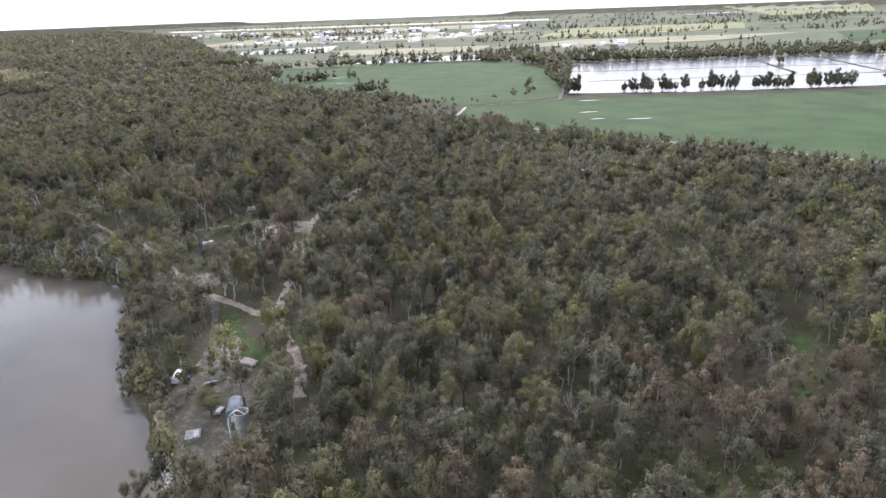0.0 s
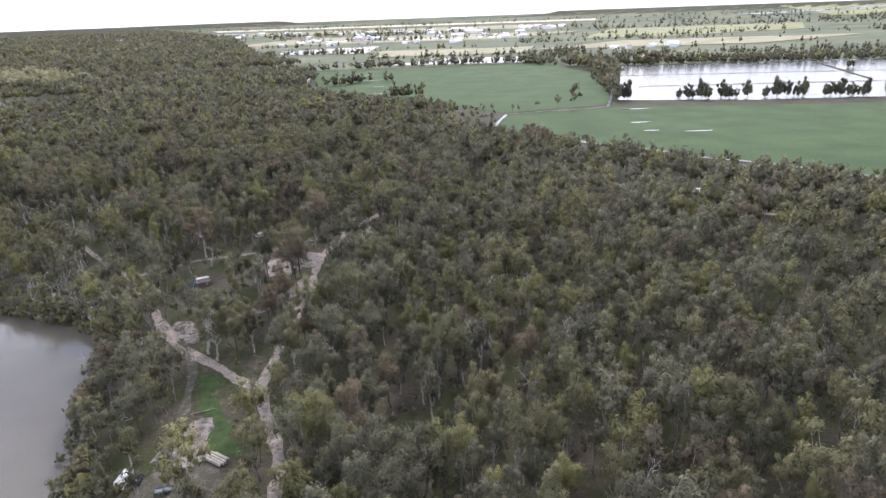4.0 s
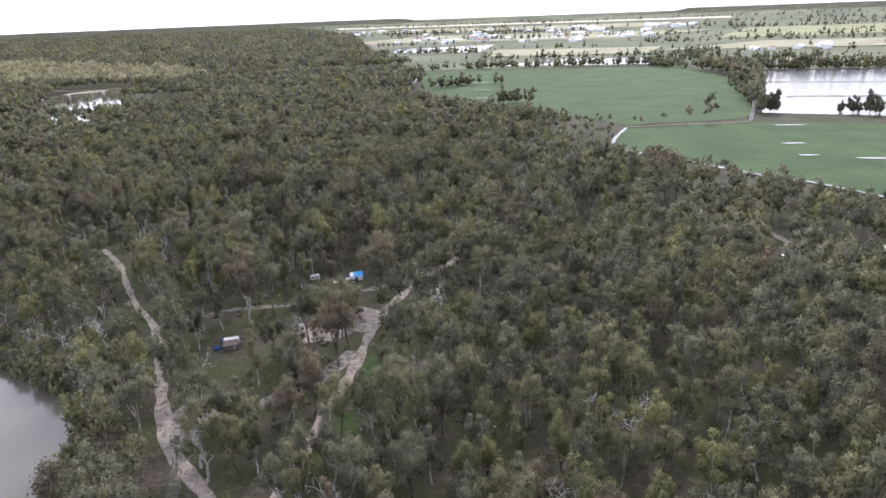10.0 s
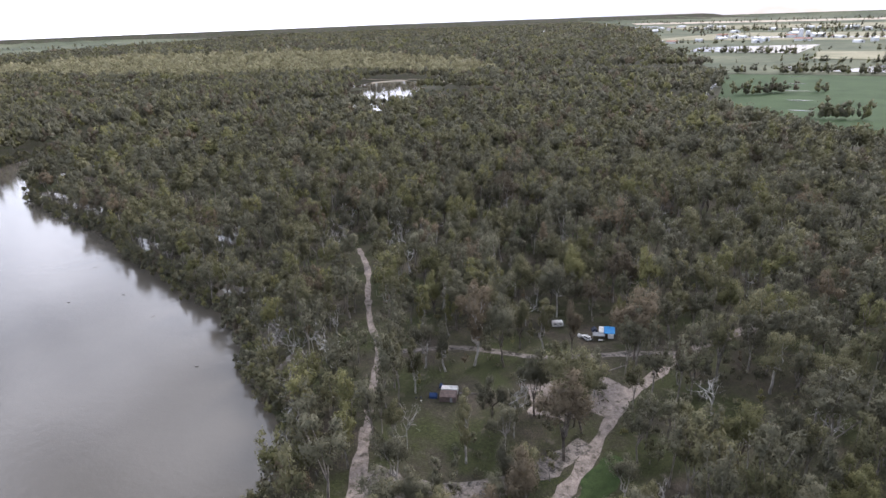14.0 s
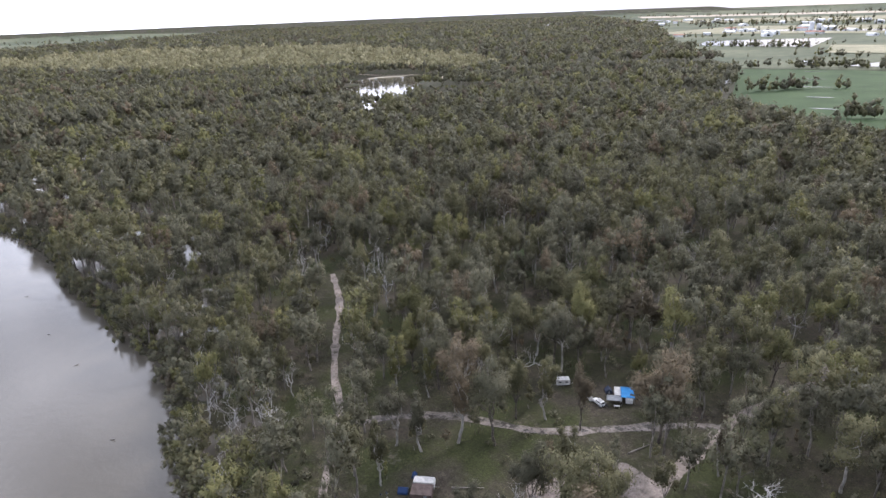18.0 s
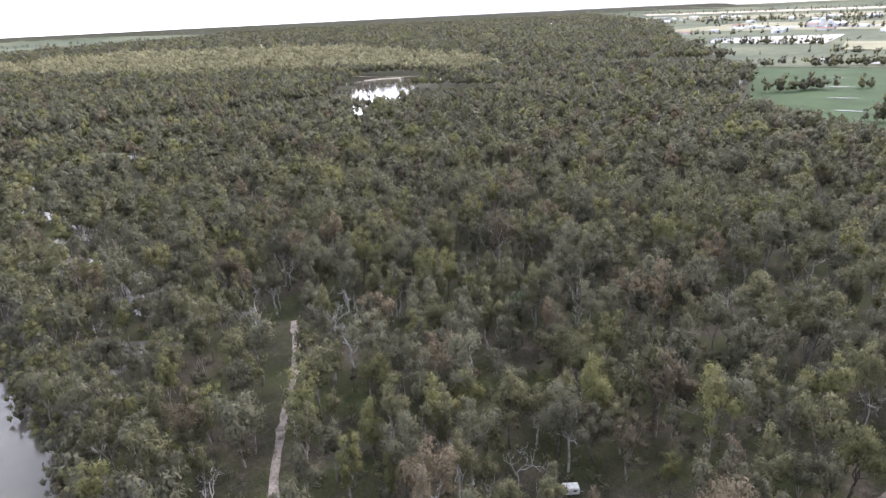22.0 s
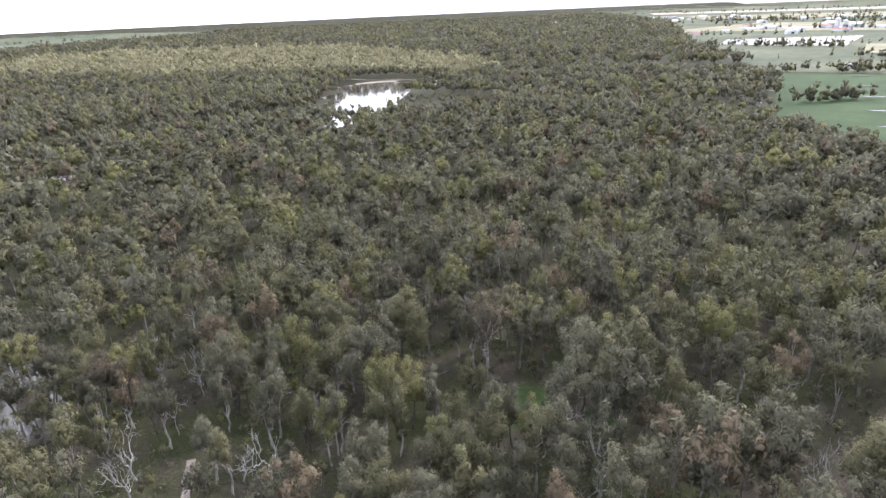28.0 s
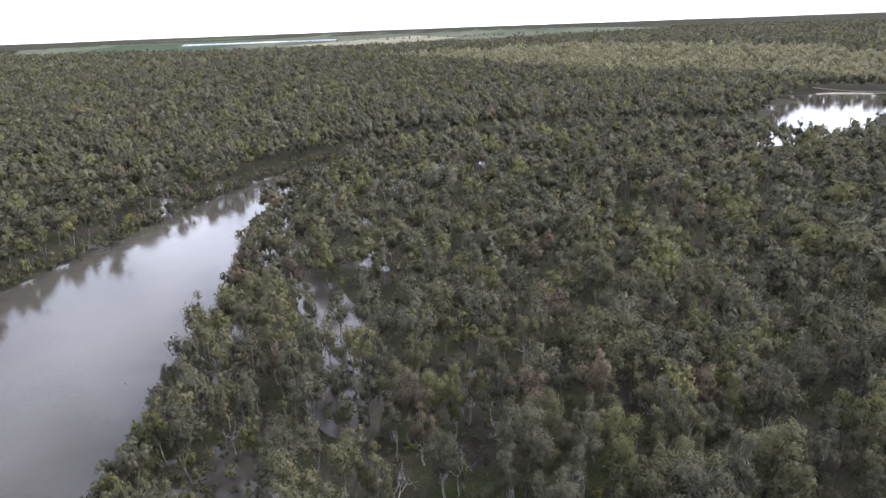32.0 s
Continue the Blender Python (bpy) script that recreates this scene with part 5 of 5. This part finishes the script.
# riverside pumping place
tower = stand("pump_tower", -50.6, 167.3, 0, "round open-topped concrete water tower by the river", "water tower")
bm = bmesh.new()
rings = [(2.3, -0.3), (2.3, 8.5), (2.05, 8.5), (2.05, 2.2)]
loops = [[bm.verts.new((math.cos(i * math.pi / 16) * r, math.sin(i * math.pi / 16) * r, z)) for i in range(32)] for r, z in rings]
for a, b in zip(loops, loops[1:]):
    for i in range(32):
        bm.faces.new((a[i], a[(i + 1) % 32], b[(i + 1) % 32], b[i]))
bm.faces.new(loops[-1])
part("wall", bm_mesh("wall", bm, CONCRETE), tower)
part("beam", bm_mesh("beam", rod((-1.6, 1.5, 8.45), (1.5, -1.55, 8.45), 0.09, 6), STEEL), tower)
bm = bmesh.new()
v, f = tube([(-3.9, -1.2, -0.2), (-3.9, -1.2, 5.6), (-3.75, -1.1, 6.9), (-3.2, -0.8, 7.9), (-2.4, -0.4, 8.7), (-1.5, -0.1, 8.9), (-0.7, 0.1, 8.8), (-0.5, 0.15, 8.3)], [0.17] * 8, 10)
vs = [bm.verts.new(p) for p in v]
for face in f:
    bm.faces.new([vs[i] for i in face])
part("pipe", bm_mesh("pipe", bm, WHITE, True), tower, "white curved steel inlet pipe")
for n in range(14):
    part("rung", bm_mesh("rung", rod((2.42, -0.25, 0.6 + n * 0.56), (2.42, 0.25, 0.6 + n * 0.56), 0.025, 5), STEEL), tower)
for a in (-0.25, 0.25):
    part("ladder_rail", bm_mesh("ladder_rail", rod((2.42, a, 0.2), (2.42, a, 8.6), 0.03, 5), STEEL), tower)
shed = stand("barrel_shed", -55.6, 178.5, 6, "grey iron shed with a rounded roof behind a water tower", "shed")
part("wall", bm_mesh("wall", block(4.6, 8.0, 2.9, (0, 0, -0.1), 0.04), IRON), shed)
bm = bmesh.new()
for k in range(33):
    y = -4.2 + k * 8.4 / 32
    dz = 0.035 * (k % 2)
    for i in range(13):
        a = math.pi * i / 12
        bm.verts.new((-math.cos(a) * 2.45, y, 2.75 + math.sin(a) * 1.75 + dz))
bm.verts.ensure_lookup_table()
for k in range(32):
    for i in range(12):
        bm.faces.new((bm.verts[k * 13 + i], bm.verts[k * 13 + i + 1], bm.verts[k * 13 + i + 14], bm.verts[k * 13 + i + 13]))
roof = part("roof", bm_mesh("roof", bm, IRON), shed, "blue-grey corrugated barrel roof")
roof.modifiers.new("thickness", "SOLIDIFY").thickness = 0.04
for end in (-1, 1):
    part("gable", bm_mesh("gable", prism([(-math.cos(math.pi * i / 12) * 2.3, 2.78 + math.sin(math.pi * i / 12) * 1.62) for i in range(13)], 0.06, 0, (0, end * 3.95, 0)), IRON), shed)
part("door", bm_mesh("door", block(1.9, 0.08, 2.3, (0, -4.03, 0), 0.02), DIRTY_WHITE), shed)
mast = stand("mast", -59.3, 190.6, 0, "slim pale pole with a cross arm", "pole")
part("pole", bm_mesh("pole", rod((0, 0, -0.3), (0, 0, 7.5), 0.10, 8, 0.06), STEEL), mast)
part("cross_arm", bm_mesh("cross_arm", rod((-0.9, 0, 6.6), (0.9, 0, 6.6), 0.06, 6), DIRTY_WHITE), mast)
pit = stand("pump_pit", -66.6, 169.2, 12, "low square concrete pit with a pale slatted lid", "concrete pit")
part("kerb", bm_mesh("kerb", block(4.6, 4.8, 0.55, (0, 0, -0.1), 0.06), CONCRETE), pit)
for n in range(6):
    part("slat", bm_mesh("slat", block(1.7, 0.28, 0.1, (0.9, -1.3 + n * 0.5, 0.45), 0.02), WHITE), pit)
caravan(-80.8, 202.6, 84, "white caravan parked under riverside trees", 6.2, 2.4, 2.7)
car("blue_car", -77.2, 203.0, 95, NAVY, "dark blue car parked beside a white caravan", 1.5, 4.5)
car("silver_car", -61.0, 180.2, 80, SILVER, "silver hatchback parked near a shed", 1.5, 4.3)
trailer = stand("flat_trailer", -68.6, 198.6, 15, "flat grey trailer on bare dirt", "trailer")
part("deck", bm_mesh("deck", block(4.2, 2.0, 0.14, (0, 0, 0.55), 0.03), IRON), trailer)
for side in (-1, 1):
    part("side_rail", bm_mesh("side_rail", block(4.2, 0.06, 0.3, (0, side * 0.98, 0.69), 0.02), IRON), trailer)
    disc_wheel(trailer, -0.3, side * 1.12, 0.33)
part("drawbar", bm_mesh("drawbar", rod((2.1, 0, 0.6), (3.3, 0, 0.5), 0.06, 6), STEEL), trailer)
logs = stand("log_pile", -57.5, 211.0, -35, "pile of long pale sawn logs beside a track", "log pile")
for n in range(9):
    y, z = (n % 5) * 0.85 - 1.7, 0.3 + (n // 5) * 0.5
    part("log", bm_mesh("log", rod((-3.4 + 0.5 * math.sin(n * 2.1), y, z), (3.2 + 0.6 * math.sin(n * 1.3), y + 0.2, z), 0.34, 9, 0.27), TIMBER), logs)
rs = np.random.RandomState(9)
pieces = []
ico = bmesh.new()
bmesh.ops.create_icosphere(ico, subdivisions=1, radius=0.5)
ico_v, ico_f = np.array([v.co[:] for v in ico.verts]), np.array([[v.index for v in f.verts] for f in ico.faces])
ico.free()
for n in range(240):
    t = rs.uniform(0, 1)
    x, y = -67.5 - 6 * t + rs.randn() * 1.0, 146 + 16 * t + rs.randn() * 1.0
    s = rs.uniform(0.35, 1.0)
    p = (ico_v * (1 + 0.25 * rs.randn(len(ico_v), 1))) * s * np.array([1.3, 0.9, 0.7])
    a = rs.uniform(0, 6.28)
    p = np.stack([p[:, 0] * math.cos(a) - p[:, 1] * math.sin(a), p[:, 0] * math.sin(a) + p[:, 1] * math.cos(a), p[:, 2]], -1)
    pieces.append((p + np.array([x, y, float(height(x, y)) + 0.18 * s]), ico_f))
tagged(new("rubble", mesh_of("rubble", *join(pieces), RUBBLE)), "pale broken rubble tipped down the river bank", "rubble", kind="stuff")

# camps beside the far eastern track
caravan(143.5, 463.6, 20, "pale caravan among dark trees", 5.0, 2.3, 2.5)
car("white_ute", 137.5, 459.0, 200, WHITE, "white wagon parked among trees", 1.8, 4.8)
car("grey_car", 158.0, 444.0, 140, SILVER, "silver car on a forest track", 1.5, 4.4)
awning("pale_awning", 168.0, 446.0, 30, 3.5, 3.0, 2.1, 2.4, DIRTY_WHITE, "pale canvas awning among trees")
caravan(188.0, 470.0, 70, "white caravan at the forest edge", 5.0, 2.3, 2.5)

# fallen timber and snags
for n, (x, y, a, l) in enumerate(((-96, 352, 30, 9), (-84, 372, 100, 7), (-62, 392, 60, 8), (-118, 332, 150, 7), (-70, 236, 20, 8), (-48, 318, 80, 6), (150, 212, 40, 9), (122, 252, 110, 8), (-199, 524, 70, 8), (-150, 318, 10, 10), (-132, 296, 130, 8))):
    log = stand("fallen_log", x, y, a, "grey fallen tree trunk on grass", "log", "fallen logs", 0.1)
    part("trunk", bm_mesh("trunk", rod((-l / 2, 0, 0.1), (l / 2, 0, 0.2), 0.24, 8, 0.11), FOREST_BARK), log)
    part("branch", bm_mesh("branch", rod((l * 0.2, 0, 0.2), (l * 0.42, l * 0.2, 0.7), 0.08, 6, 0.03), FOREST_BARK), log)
for n, (x, y, a) in enumerate(((-205, 312, 20), (-262, 330, 80), (-300, 338, 10), (-315, 318, 50), (-352, 352, 30), (-93, 190, 100))):
    snag = new("river_snag", bm_mesh("river_snag", rod((-2.2, 0, -0.6), (2.0, 0.3, 0.35), 0.22, 7, 0.08), DARK_BARK))
    snag.matrix_basis = pose(x, y, water_z, 0, 0, a)
    tagged(snag, "dark drowned branch lying in river water", "snag", "snags in the river")


# the town and farms across the plain
def building(x, y, w, l, h, turn, roof_mat, label, name="farm_shed"):
    fx, fy, k = (float(v) for v in lay(np.array(float(x)), np.array(float(y))))
    ob = new(name)
    ob.matrix_basis = Matrix.LocRotScale((fx, fy, float(height(fx, fy)) + 2.0), Euler((0, 0, turn)), (k, k, k))
    tagged(ob, label, "building", "buildings across the plain")
    part("wall", bm_mesh("wall", block(w, l, h + 3, (0, 0, -3), 0), BRICKWORK if h < 5 else ROOF_PALE), ob)
    part("roof", bm_mesh("roof", prism([(-w / 2 - 0.5, h), (0, h + w * 0.16), (w / 2 + 0.5, h), (w / 2 + 0.5, h - 0.3), (-w / 2 - 0.5, h - 0.3)], l + 1, 0), roof_mat), ob)
    part("door", bm_mesh("door", block(w * 0.3, 0.3, h * 0.75, (0, -l / 2 - 0.1, 0), 0), GLASS), ob)
    return ob


rs = np.random.RandomState(21)
for x0, x1, y0, y1, n, size in ((-900, 500, 2750, 3500, 34, 22), (-700, 900, 3600, 4500, 34, 30), (-2300, -900, 4200, 5200, 26, 28), (-3200, -2200, 5600, 6600, 24, 30), (350, 700, 1480, 1600, 6, 14), (550, 760, 1900, 2060, 8, 20)):
    for _ in range(n):
        pale = rs.uniform() < 0.78
        s = size * rs.uniform(0.5, 1.5)
        building(rs.uniform(x0, x1), rs.uniform(y0, y1), s, s * rs.uniform(1.2, 2.4), rs.uniform(3.5, 8) * (1 + size / 60), rs.uniform(0, 3.14), ROOF_PALE if pale else ROOF_RUST,
                 "distant building with a pale metal roof" if pale else "distant house with a red roof", "town_building" if y0 > 2500 else "farm_shed")
for x, y in ((-154, 1686), (-141, 1703)):
    building(x, y, 10, 16, 4.5, 0.4, ROOF_PALE, "white farm shed beside green pasture")
for n, (x, y, r, h) in enumerate(((-302, 3256, 9, 32), (-278, 3270, 8, 24))):
    fx, fy, k = (float(v) for v in lay(np.array(float(x)), np.array(float(y))))
    silo = new("grain_silo")
    silo.matrix_basis = Matrix.LocRotScale((fx, fy, float(height(fx, fy))), None, (k, k, k))
    tagged(silo, "tall white grain silo on the plain", "silo", "grain silos")
    part("bin", bm_mesh("bin", rod((0, 0, -2), (0, 0, h), r, 20), ROOF_PALE), silo)
    part("cap", bm_mesh("cap", rod((0, 0, h), (0, 0, h + r * 0.5), r * 1.03, 20, r * 0.2), ROOF_PALE), silo)
